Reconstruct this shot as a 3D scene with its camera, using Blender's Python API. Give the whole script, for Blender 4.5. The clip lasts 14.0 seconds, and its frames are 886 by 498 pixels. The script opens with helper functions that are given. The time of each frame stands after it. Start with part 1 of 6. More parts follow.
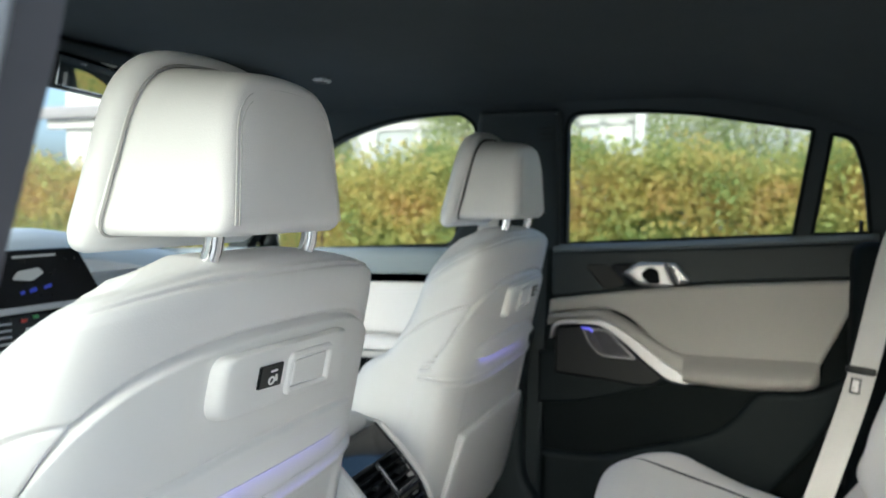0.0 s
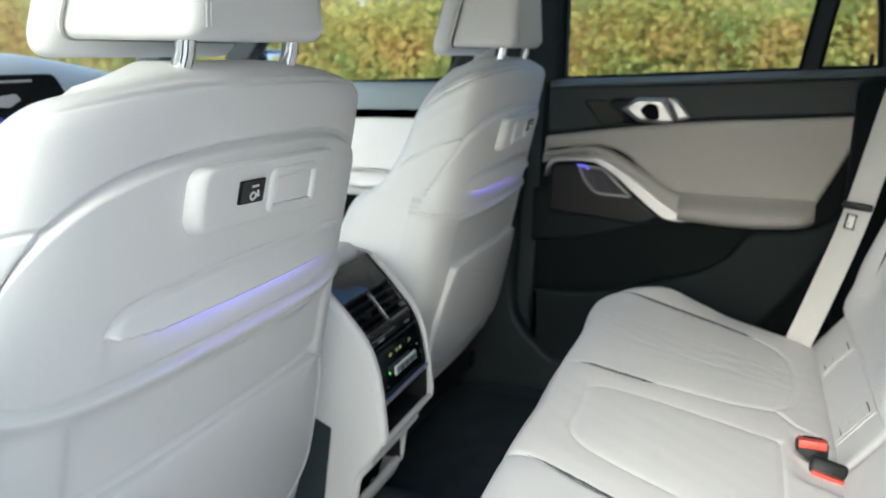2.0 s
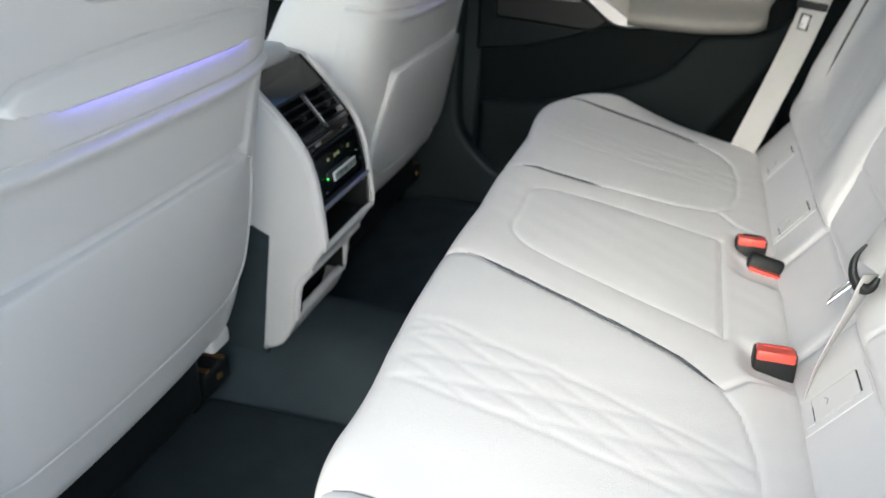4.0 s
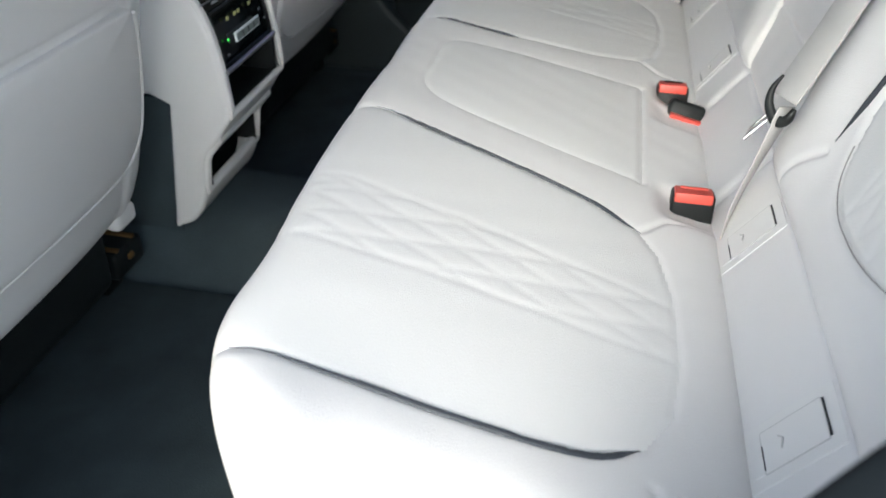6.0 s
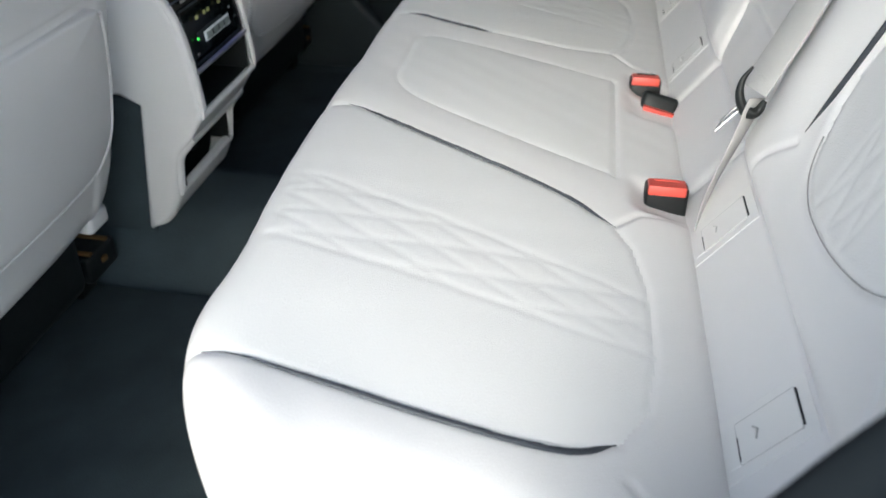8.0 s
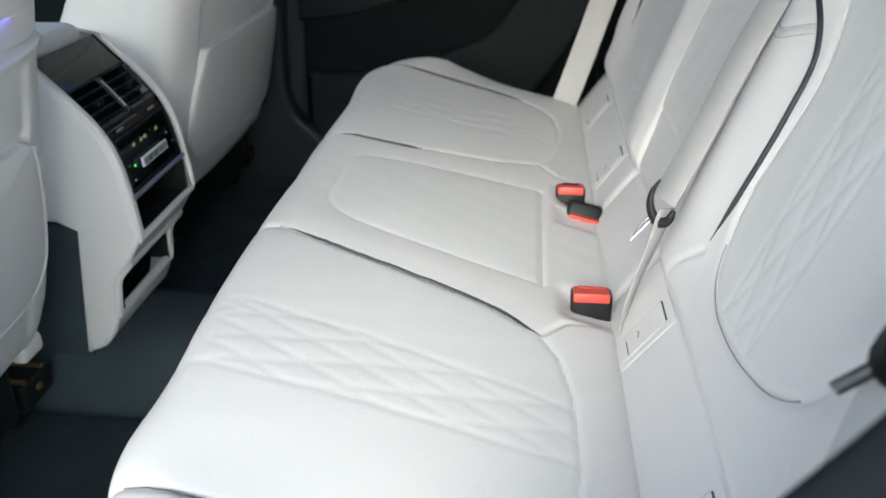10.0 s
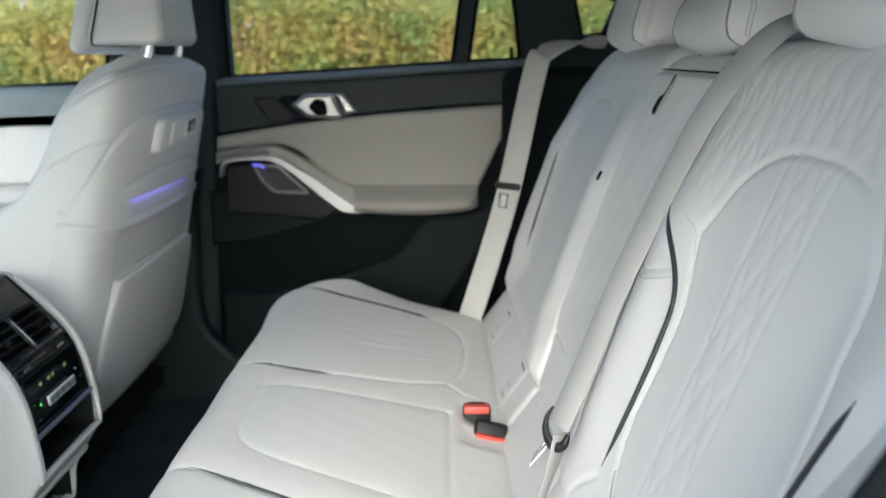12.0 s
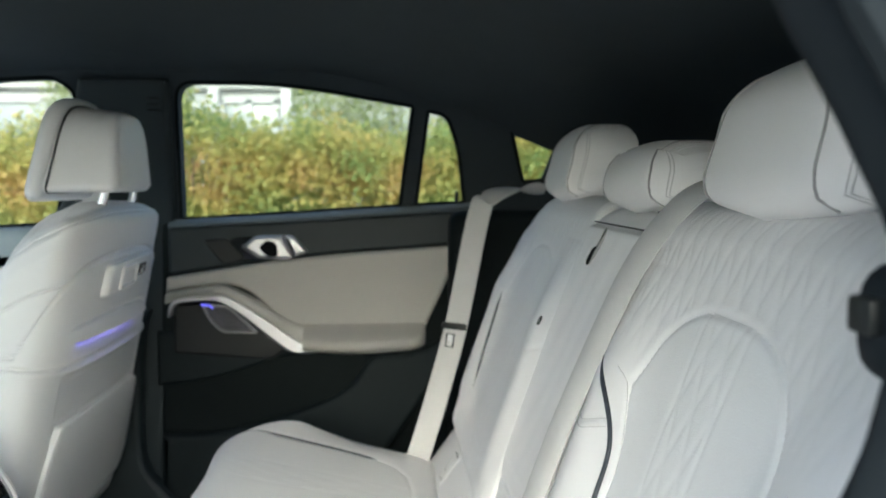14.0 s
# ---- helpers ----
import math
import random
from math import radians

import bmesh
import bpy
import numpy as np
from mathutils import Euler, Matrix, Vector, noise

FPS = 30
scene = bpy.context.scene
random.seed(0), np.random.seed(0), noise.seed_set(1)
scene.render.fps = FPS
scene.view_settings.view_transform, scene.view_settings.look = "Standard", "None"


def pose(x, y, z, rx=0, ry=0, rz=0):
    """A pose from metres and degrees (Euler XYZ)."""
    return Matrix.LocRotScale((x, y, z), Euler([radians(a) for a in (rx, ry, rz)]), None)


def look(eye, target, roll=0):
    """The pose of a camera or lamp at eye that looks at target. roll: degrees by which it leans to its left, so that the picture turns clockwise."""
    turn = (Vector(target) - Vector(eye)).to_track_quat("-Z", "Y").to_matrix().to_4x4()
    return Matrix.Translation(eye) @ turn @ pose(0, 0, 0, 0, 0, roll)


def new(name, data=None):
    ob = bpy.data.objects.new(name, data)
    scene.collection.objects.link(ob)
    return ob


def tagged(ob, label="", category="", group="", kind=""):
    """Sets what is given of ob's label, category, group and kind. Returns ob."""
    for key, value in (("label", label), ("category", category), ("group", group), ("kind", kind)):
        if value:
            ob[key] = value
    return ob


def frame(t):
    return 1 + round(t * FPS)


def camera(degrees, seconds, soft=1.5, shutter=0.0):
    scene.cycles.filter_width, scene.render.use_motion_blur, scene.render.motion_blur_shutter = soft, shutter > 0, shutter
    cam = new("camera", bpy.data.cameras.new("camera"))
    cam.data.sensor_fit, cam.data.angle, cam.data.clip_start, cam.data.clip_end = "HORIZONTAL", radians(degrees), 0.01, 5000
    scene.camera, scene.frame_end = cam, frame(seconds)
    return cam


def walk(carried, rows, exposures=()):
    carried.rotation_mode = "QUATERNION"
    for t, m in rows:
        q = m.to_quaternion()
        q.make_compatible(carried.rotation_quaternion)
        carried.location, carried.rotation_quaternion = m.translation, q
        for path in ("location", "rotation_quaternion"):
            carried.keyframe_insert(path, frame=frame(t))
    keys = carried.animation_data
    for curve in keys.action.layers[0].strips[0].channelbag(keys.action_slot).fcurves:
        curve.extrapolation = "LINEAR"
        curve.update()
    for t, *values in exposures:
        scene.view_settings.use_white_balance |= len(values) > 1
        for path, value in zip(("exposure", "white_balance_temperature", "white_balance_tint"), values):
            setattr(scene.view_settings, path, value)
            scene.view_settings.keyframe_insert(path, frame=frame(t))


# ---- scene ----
cam = camera(56.1, 14.0, soft=1.7)
cam.data.dof.use_dof = True
cam.data.dof.focus_distance, cam.data.dof.aperture_fstop = 0.74, 7.5
PATH = [
    (0, (0.075, -1.011, 1.294), (-0.607, 0.866, 1.184), 0.3),
    (0.5, (0.074, -1.006, 1.289), (-0.608, 0.867, 1.126), 0.4),
    (1, (0.073, -0.999, 1.283), (-0.607, 0.865, 1.028), 0.6),
    (1.5, (0.074, -0.992, 1.272), (-0.601, 0.856, 0.912), 0.8),
    (2, (0.074, -0.984, 1.26), (-0.581, 0.848, 0.794), 0.7),
    (2.5, (0.074, -0.975, 1.248), (-0.551, 0.835, 0.671), 0.9),
    (3, (0.074, -0.965, 1.236), (-0.512, 0.825, 0.564), 1.0),
    (3.5, (0.075, -0.957, 1.226), (-0.47, 0.812, 0.467), 1.1),
    (4, (0.075, -0.952, 1.21), (-0.415, 0.792, 0.363), 1.4),
    (6.5, (0.102, -0.923, 1.163), (-0.194, 0.716, 0.055), 0.8),
    (7, (0.102, -0.922, 1.162), (-0.184, 0.715, 0.05), 0.8),
    (9.5, (0.121, -0.926, 1.186), (-0.095, 0.807, 0.213), 0.1),
    (10, (0.131, -0.929, 1.193), (-0.052, 0.852, 0.3), -0.1),
    (10.5, (0.136, -0.935, 1.209), (-0.002, 0.89, 0.401), -0.3),
    (11, (0.144, -0.941, 1.222), (0.046, 0.933, 0.53), -0.4),
    (11.5, (0.149, -0.951, 1.235), (0.096, 0.966, 0.666), -0.3),
    (12, (0.151, -0.96, 1.248), (0.15, 0.987, 0.791), -0.3),
    (12.5, (0.155, -0.971, 1.26), (0.2, 0.998, 0.911), -0.3),
    (13, (0.157, -0.98, 1.27), (0.236, 1.001, 1.012), -0.3),
    (13.5, (0.158, -0.987, 1.276), (0.262, 1.001, 1.081), -0.2),
    (14, (0.158, -0.992, 1.278), (0.276, 0.998, 1.123), -0.1),
]
walk(cam, [(t, look(eye, target, roll)) for t, eye, target, roll in PATH], exposures=[(0, 1.60, 5700, -1), (2.5, 1.64, 5640, 0), (5, 1.50, 5600, 2), (7, 1.42, 5560, 2), (10, 1.43, 5540, 1), (12, 1.54, 5560, 0), (14, 1.70, 5640, -2)])

# ---- world and sun ----
world = bpy.data.worlds.new("sky")
scene.world = world
world.use_nodes = True
wn, wl = world.node_tree.nodes, world.node_tree.links
sky = wn.new("ShaderNodeTexSky")
sky.sky_type = "NISHITA"
sky.sun_disc = False
SUN_EL, SUN_AZ = 26.0, 183.5  # degrees; azimuth clockwise from +y
sky.sun_elevation, sky.sun_rotation = radians(SUN_EL), radians(SUN_AZ)
sky.air_density, sky.dust_density, sky.ozone_density = 0.7, 5.0, 1.0
wl.new(sky.outputs[0], wn["Background"].inputs[0])
wn["Background"].inputs[1].default_value = 0.15
sun = new("sun", bpy.data.lights.new("sun", "SUN"))
sun.data.energy, sun.data.angle, sun.data.color = 0.95, radians(165), (1.0, 0.99, 0.97)
az, el = radians(SUN_AZ), radians(SUN_EL)
sun.matrix_world = look((8 * math.sin(az) * math.cos(el), 8 * math.cos(az) * math.cos(el), 8 * math.sin(el)), (0, 0, 0))


# ---- materials ----
def material(name, color, rough=0.5, metal=0.0, grain=0.0, scale=300.0, var=0.0, vscale=4.0, coat=0.0, voronoi=False, spec=0.5):
    """A surface with fine relief (grain), and colour and gloss that vary at a large and a small scale."""
    m = bpy.data.materials.new(name)
    m.use_nodes = True
    nt = m.node_tree
    b = nt.nodes["Principled BSDF"]
    b.inputs["Base Color"].default_value = (*color, 1)
    b.inputs["Roughness"].default_value = rough
    b.inputs["Metallic"].default_value = metal
    b.inputs["Coat Weight"].default_value = coat
    b.inputs["Specular IOR Level"].default_value = spec
    co = nt.nodes.new("ShaderNodeTexCoord")
    if var:
        n1 = nt.nodes.new("ShaderNodeTexNoise")
        n1.inputs["Scale"].default_value, n1.inputs["Detail"].default_value = vscale, 6
        nt.links.new(co.outputs["Object"], n1.inputs["Vector"])
        mix = nt.nodes.new("ShaderNodeMix")
        mix.data_type = "RGBA"
        mix.inputs[6].default_value = (*[c * (1 - var) for c in color], 1)
        mix.inputs[7].default_value = (*[min(1, c * (1 + var)) for c in color], 1)
        nt.links.new(n1.outputs["Fac"], mix.inputs["Factor"])
        nt.links.new(mix.outputs[2], b.inputs["Base Color"])
        mr = nt.nodes.new("ShaderNodeMapRange")
        mr.inputs["To Min"].default_value, mr.inputs["To Max"].default_value = max(0.02, rough - 0.08), min(1, rough + 0.08)
        n2 = nt.nodes.new("ShaderNodeTexNoise")
        n2.inputs["Scale"].default_value, n2.inputs["Detail"].default_value = vscale * 9, 4
        nt.links.new(co.outputs["Object"], n2.inputs["Vector"])
        nt.links.new(n2.outputs["Fac"], mr.inputs["Value"])
        nt.links.new(mr.outputs["Result"], b.inputs["Roughness"])
    if grain:
        if voronoi:
            tx = nt.nodes.new("ShaderNodeTexVoronoi")
            tx.inputs["Scale"].default_value = scale
            out = tx.outputs["Distance"]
        else:
            tx = nt.nodes.new("ShaderNodeTexNoise")
            tx.inputs["Scale"].default_value, tx.inputs["Detail"].default_value = scale, 5
            out = tx.outputs["Fac"]
        nt.links.new(co.outputs["Object"], tx.inputs["Vector"])
        bp = nt.nodes.new("ShaderNodeBump")
        bp.inputs["Strength"].default_value, bp.inputs["Distance"].default_value = grain, 0.001
        nt.links.new(out, bp.inputs["Height"])
        nt.links.new(bp.outputs["Normal"], b.inputs["Normal"])
    return m


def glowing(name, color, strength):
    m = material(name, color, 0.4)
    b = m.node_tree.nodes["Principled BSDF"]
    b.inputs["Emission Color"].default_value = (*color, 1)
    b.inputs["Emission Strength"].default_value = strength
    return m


def glass(name, tint=(0.86, 0.9, 0.88)):
    """Thin window glass: mostly clear, with a reflection."""
    m = bpy.data.materials.new(name)
    m.use_nodes = True
    nt = m.node_tree
    nt.nodes.clear()
    out, mix = nt.nodes.new("ShaderNodeOutputMaterial"), nt.nodes.new("ShaderNodeMixShader")
    tr, gl, fr = nt.nodes.new("ShaderNodeBsdfTransparent"), nt.nodes.new("ShaderNodeBsdfGlossy"), nt.nodes.new("ShaderNodeFresnel")
    tr.inputs[0].default_value = (*tint, 1)
    gl.inputs["Roughness"].default_value = 0.02
    fr.inputs["IOR"].default_value = 1.2
    nt.links.new(fr.outputs[0], mix.inputs[0])
    nt.links.new(tr.outputs[0], mix.inputs[1])
    nt.links.new(gl.outputs[0], mix.inputs[2])
    nt.links.new(mix.outputs[0], out.inputs[0])
    return m


LEATHER = material("white_leather", (0.79, 0.778, 0.772), 0.5, grain=0.14, scale=800, var=0.025, vscale=5, voronoi=True)
PERF = material("perforated_leather", (0.77, 0.766, 0.76), 0.5, grain=0.16, scale=800, var=0.03, vscale=6, voronoi=True)
QUILT = material("quilted_leather", (0.79, 0.778, 0.772), 0.5, grain=0.14, scale=800, var=0.03, vscale=6, voronoi=True)
SHELL = material("cream_plastic", (0.80, 0.79, 0.775), 0.5, grain=0.12, scale=900, var=0.02, vscale=4)
# Cream leather kept darker than the seats: the door's shade is in its colour
DIM_DOORSKIN = material("dimmed_cream_door_leather", (0.345, 0.335, 0.312), 0.5, grain=0.25, scale=600, var=0.03, vscale=5, voronoi=True)
LINER = material("dark_headliner_fabric", (0.040, 0.049, 0.054), 0.95, grain=0.6, scale=900, var=0.2, vscale=3, spec=0.2)
DARK = material("black_soft_trim", (0.006, 0.009, 0.0095), 0.75, grain=0.35, scale=500, var=0.15, vscale=6, voronoi=True, spec=0.12)
DARKTOP = material("anthracite_sill_trim", (0.020, 0.028, 0.031), 0.5, grain=0.3, scale=500, var=0.12, vscale=6, voronoi=True, spec=0.3)
LOWTRIM = material("dark_slate_door_trim", (0.0085, 0.0135, 0.0150), 0.65, grain=0.35, scale=500, var=0.12, vscale=6, voronoi=True, spec=0.2)
PILLAR = material("grey_pillar_trim", (0.085, 0.085, 0.096), 0.8, grain=0.4, scale=700, var=0.1, vscale=5)
RUBBER = material("grey_rubber_seal", (0.36, 0.38, 0.41), 0.55, grain=0.2, scale=500, var=0.08, vscale=12)
PAINT = material("grey_car_paint", (0.12, 0.13, 0.145), 0.3, metal=0.3, coat=0.6, var=0.03, vscale=20)
CARPET = material("charcoal_carpet", (0.052, 0.068, 0.075), 1.0, grain=1.0, scale=450, var=0.45, vscale=9, spec=0.1)
MAT_RIB = material("dark_floor_mat", (0.040, 0.053, 0.058), 0.95, grain=1.0, scale=600, var=0.4, vscale=14, spec=0.15)
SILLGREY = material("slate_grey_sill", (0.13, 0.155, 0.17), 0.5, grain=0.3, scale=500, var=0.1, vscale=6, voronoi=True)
GLOSS = material("gloss_black", (0.004, 0.006, 0.007), 0.09, coat=0.05, spec=0.32, var=0.1, vscale=10)
BLACK = material("black_plastic", (0.010, 0.012, 0.0125), 0.45, spec=0.3, grain=0.15, scale=800, var=0.15, vscale=15)
DEEP = material("black_recess", (0.006, 0.007, 0.008), 0.8, spec=0.08, grain=0.3, scale=500, var=0.2, vscale=10)
SCREENGLASS = material("dark_screen_glass", (0.004, 0.004, 0.005), 0.3, var=0.1, vscale=10, spec=0.15)
CHROME = material("polished_chrome", (0.82, 0.82, 0.83), 0.08, metal=1.0, var=0.02, vscale=30)
SATIN = material("satin_silver", (0.56, 0.56, 0.58), 0.42, metal=1.0, grain=0.05, scale=900, var=0.03, vscale=20)
SILVERP = material("silver_plastic", (0.62, 0.62, 0.62), 0.3, metal=0.6, var=0.03, vscale=20)
DULL = material("worn_steel", (0.30, 0.30, 0.31), 0.35, metal=1.0, grain=0.1, scale=800, var=0.08, vscale=40)
PIPING = material("dark_blue_piping", (0.028, 0.033, 0.043), 0.5, grain=0.3, scale=900, var=0.1, vscale=20)
THREAD = material("grey_stitching", (0.56, 0.55, 0.54), 0.7, grain=0.4, scale=1500, var=0.06, vscale=60)
BELT = material("cream_belt_webbing", (0.54, 0.535, 0.525), 0.75, grain=0.6, scale=1100, var=0.05, vscale=30)
RED = material("red_button", (0.66, 0.09, 0.065), 0.45, grain=0.1, scale=500, var=0.06, vscale=40)
BRASS = material("oiled_rail_steel", (0.28, 0.17, 0.07), 0.4, metal=0.8, var=0.2, vscale=40)
MARK = material("white_print", (0.75, 0.75, 0.74), 0.5, var=0.03, vscale=30)
GREENBTN = material("green_button", (0.10, 0.42, 0.12), 0.4, var=0.05, vscale=40)
PRINT = material("grey_print", (0.34, 0.34, 0.33), 0.5, var=0.03, vscale=30)
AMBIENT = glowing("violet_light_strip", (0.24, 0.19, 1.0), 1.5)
DOORGLOW = glowing("blue_violet_door_light", (0.20, 0.18, 1.0), 0.22)
LED = glowing("green_indicator", (0.12, 0.8, 0.08), 0.5)
GLOWMARK = glowing("lit_symbols", (0.42, 0.42, 0.16), 0.05)
LCD = glowing("grey_display", (0.50, 0.52, 0.52), 0.10)
SCREEN_BLUE = glowing("blue_screen_shape", (0.03, 0.05, 0.45), 0.12)
SCREEN_GREY = glowing("grey_screen_shape", (0.36, 0.36, 0.35), 0.12)
WINDOW = glass("tinted_window_glass", (0.80, 0.84, 0.82))
# Tint set by how much light should reach the near seat's flank
DIMMERGLASS = glass("light_dimming_glass", (0.50, 0.53, 0.52))
CLEARGLASS = glass("clear_window_glass", (0.99, 1.0, 0.99))
MIRROR = material("mirror_glass", (0.85, 0.87, 0.88), 0.02, metal=1.0, var=0.01, vscale=5)
ALU = material("pale_aluminium_trim", (0.70, 0.72, 0.74), 0.35, metal=0.2, var=0.03, vscale=30)
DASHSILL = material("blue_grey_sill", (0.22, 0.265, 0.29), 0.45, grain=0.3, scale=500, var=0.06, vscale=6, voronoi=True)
# Pale blue-grey holds the sky's reflection on the dashboard top
DASHTOP = material("sky_sheen_dashboard", (0.44, 0.51, 0.56), 0.4, grain=0.3, scale=500, var=0.06, vscale=6, voronoi=True)
WHITEWALL = material("white_render_wall", (0.40, 0.415, 0.41), 0.8, grain=0.5, scale=60, var=0.06, vscale=1.2)
ROOFTILE = material("grey_roof", (0.20, 0.20, 0.21), 0.7, grain=0.5, scale=30, var=0.15, vscale=2)
HOUSEGLASS = material("dark_window_pane", (0.25, 0.28, 0.27), 0.25, var=0.3, vscale=1.5)
# Ground tone raised as a reflector that bounces light into the cabin
PAVING = material("pale_bounce_concrete", (0.40, 0.39, 0.37), 0.9, grain=1.0, scale=90, var=0.25, vscale=0.8)
SLATE = material("slate_pillar_trim", (0.012, 0.0155, 0.0185), 0.8, grain=0.4, scale=700, var=0.1, vscale=5, spec=0.12)
LIGHTSEAM = material("pale_stitching", (0.60, 0.59, 0.585), 0.8, grain=0.3, scale=1500, var=0.06, vscale=50)
SEAM = material("grey_seam", (0.36, 0.35, 0.345), 0.8, grain=0.3, scale=1500, var=0.1, vscale=50)
BARK = material("brown_bark", (0.09, 0.065, 0.045), 0.9, grain=1.0, scale=60, var=0.3, vscale=5)


def leaf_material(name, stops):
    """Leaves whose colour differs from clump to clump."""
    m = material(name, stops[0][1], 0.55)
    nt = m.node_tree
    b = nt.nodes["Principled BSDF"]
    geo, ramp = nt.nodes.new("ShaderNodeNewGeometry"), nt.nodes.new("ShaderNodeValToRGB")
    co, ns, ad = nt.nodes.new("ShaderNodeTexCoord"), nt.nodes.new("ShaderNodeTexNoise"), nt.nodes.new("ShaderNodeMath")
    ns.inputs["Scale"].default_value, ns.inputs["Detail"].default_value = 2.6, 5
    ad.operation = "MULTIPLY_ADD"
    ad.inputs[1].default_value, ad.inputs[2].default_value = 0.16, 0.16
    nt.links.new(co.outputs["Object"], ns.inputs["Vector"])
    mx = nt.nodes.new("ShaderNodeMath")
    mx.operation = "MULTIPLY_ADD"
    mx.inputs[1].default_value = 1.6
    nt.links.new(geo.outputs["Random Per Island"], ad.inputs[0])
    nt.links.new(ns.outputs["Fac"], mx.inputs[0])
    sub = nt.nodes.new("ShaderNodeMath")
    sub.operation = "SUBTRACT"
    sub.inputs[1].default_value = 0.5
    nt.links.new(ad.outputs[0], sub.inputs[0])
    nt.links.new(sub.outputs[0], mx.inputs[2])
    while len(ramp.color_ramp.elements) < len(stops):
        ramp.color_ramp.elements.new(0.5)
    for e, (p, c) in zip(ramp.color_ramp.elements, stops):
        e.position, e.color = p, (*c, 1)
    nt.links.new(mx.outputs[0], ramp.inputs[0])
    nt.links.new(ramp.outputs[0], b.inputs["Base Color"])
    b.inputs["Specular IOR Level"].default_value = 0.15
    tl, mix = nt.nodes.new("ShaderNodeBsdfTranslucent"), nt.nodes.new("ShaderNodeMixShader")
    mix.inputs[0].default_value = 0.6
    nt.links.new(ramp.outputs[0], tl.inputs[0])
    nt.links.new(b.outputs[0], mix.inputs[1])
    nt.links.new(tl.outputs[0], mix.inputs[2])
    nt.links.new(mix.outputs[0], nt.nodes["Material Output"].inputs[0])
    return m


LEAVES = leaf_material("autumn_hedge_leaves", [(0.0, (0.12, 0.19, 0.09)), (0.30, (0.23, 0.30, 0.11)), (0.50, (0.38, 0.39, 0.14)), (0.68, (0.47, 0.39, 0.14)), (0.86, (0.42, 0.28, 0.13)), (1.0, (0.33, 0.21, 0.12))])
GREENLEAF = leaf_material("green_shrub_leaves", [(0.0, (0.16, 0.21, 0.09)), (0.5, (0.28, 0.34, 0.15)), (1.0, (0.40, 0.42, 0.24))])


# ---- geometry helpers ----
from mathutils.geometry import tessellate_polygon


def thing(name, label, category, at=(0, 0, 0), group="", kind=""):
    ob = new(name)
    ob.empty_display_size = 0.05
    ob.location = at
    return tagged(ob, label, category, group, kind)


def link(name, me, mat, parent=None, label="", smooth=True):
    me.materials.append(mat)
    if smooth:
        me.shade_smooth()
    ob = new(name, me)
    if parent is not None:
        ob.parent = parent
        base = Vector((0, 0, 0))
        p = parent
        while p is not None:
            base += p.location
            p = p.parent
        me.transform(Matrix.Translation(-base))
    if label:
        ob["label"] = label
    return ob


def part(name, bm, mat, parent=None, label="", smooth=True):
    me = bpy.data.meshes.new(name)
    bmesh.ops.recalc_face_normals(bm, faces=bm.faces)
    bm.to_mesh(me)
    bm.free()
    ob = link(name, me, mat, parent, label, smooth)
    if smooth:
        me.set_sharp_from_angle(angle=radians(40))
    return ob


def sheet_mesh(name, X, Y, Z, keep=None, wrap=False):
    """A mesh from arrays of points (rows, columns); keep: a mask of the quads to hold."""
    m, n = X.shape
    pts = np.stack([X, Y, Z], -1).reshape(-1, 3)
    i, j = np.meshgrid(np.arange(m - 1), np.arange(n if wrap else n - 1), indexing="ij")
    k = (j + 1) % n
    q = np.stack([i * n + j, i * n + k, (i + 1) * n + k, (i + 1) * n + j], -1)
    q = q[keep] if keep is not None else q.reshape(-1, 4)
    used = np.unique(q)
    back = np.full(m * n, -1)
    back[used] = np.arange(len(used))
    me = bpy.data.meshes.new(name)
    me.from_pydata(pts[used].tolist(), [], back[q].tolist())
    return me


def sheet(name, X, Y, Z, mat, parent=None, label="", keep=None, wrap=False):
    return link(name, sheet_mesh(name, X, Y, Z, keep, wrap), mat, parent, label)


def seg_dist(A, B, pts, closed=False):
    """Distance of each (A, B) to a polyline."""
    best = np.full(np.shape(A), 9.0)
    ends = list(zip(pts[:-1], pts[1:])) + ([(pts[-1], pts[0])] if closed else [])
    for (a0, b0), (a1, b1) in ends:
        da, db = a1 - a0, b1 - b0
        t = np.clip(((A - a0) * da + (B - b0) * db) / (da * da + db * db + 1e-12), 0, 1)
        best = np.minimum(best, np.hypot(A - a0 - t * da, B - b0 - t * db))
    return best


def inside(A, B, pts):
    """Whether each (A, B) lies in the polygon."""
    r = np.zeros(np.shape(A), bool)
    for (a0, b0), (a1, b1) in zip(pts, pts[1:] + pts[:1]):
        if b0 != b1:
            r ^= ((b0 > B) != (b1 > B)) & (A < (a1 - a0) * (B - b0) / (b1 - b0) + a0)
    return r


def rounded(pts, r, steps=5):
    """A polygon with rounded corners; r: one radius, or one for each corner."""
    out, n = [], len(pts)
    for k in range(n):
        p0, p, p1 = (Vector(pts[(k + d) % n]) for d in (-1, 0, 1))
        rr = r[k] if isinstance(r, (list, tuple)) else r
        a, b = (p0 - p), (p1 - p)
        d = min(rr, a.length * 0.48, b.length * 0.48)
        a, b = p + a.normalized() * d, p + b.normalized() * d
        for s in range(steps + 1):
            t = s / steps
            out.append(tuple((1 - t) ** 2 * a + 2 * t * (1 - t) * p + t * t * b))
    return out


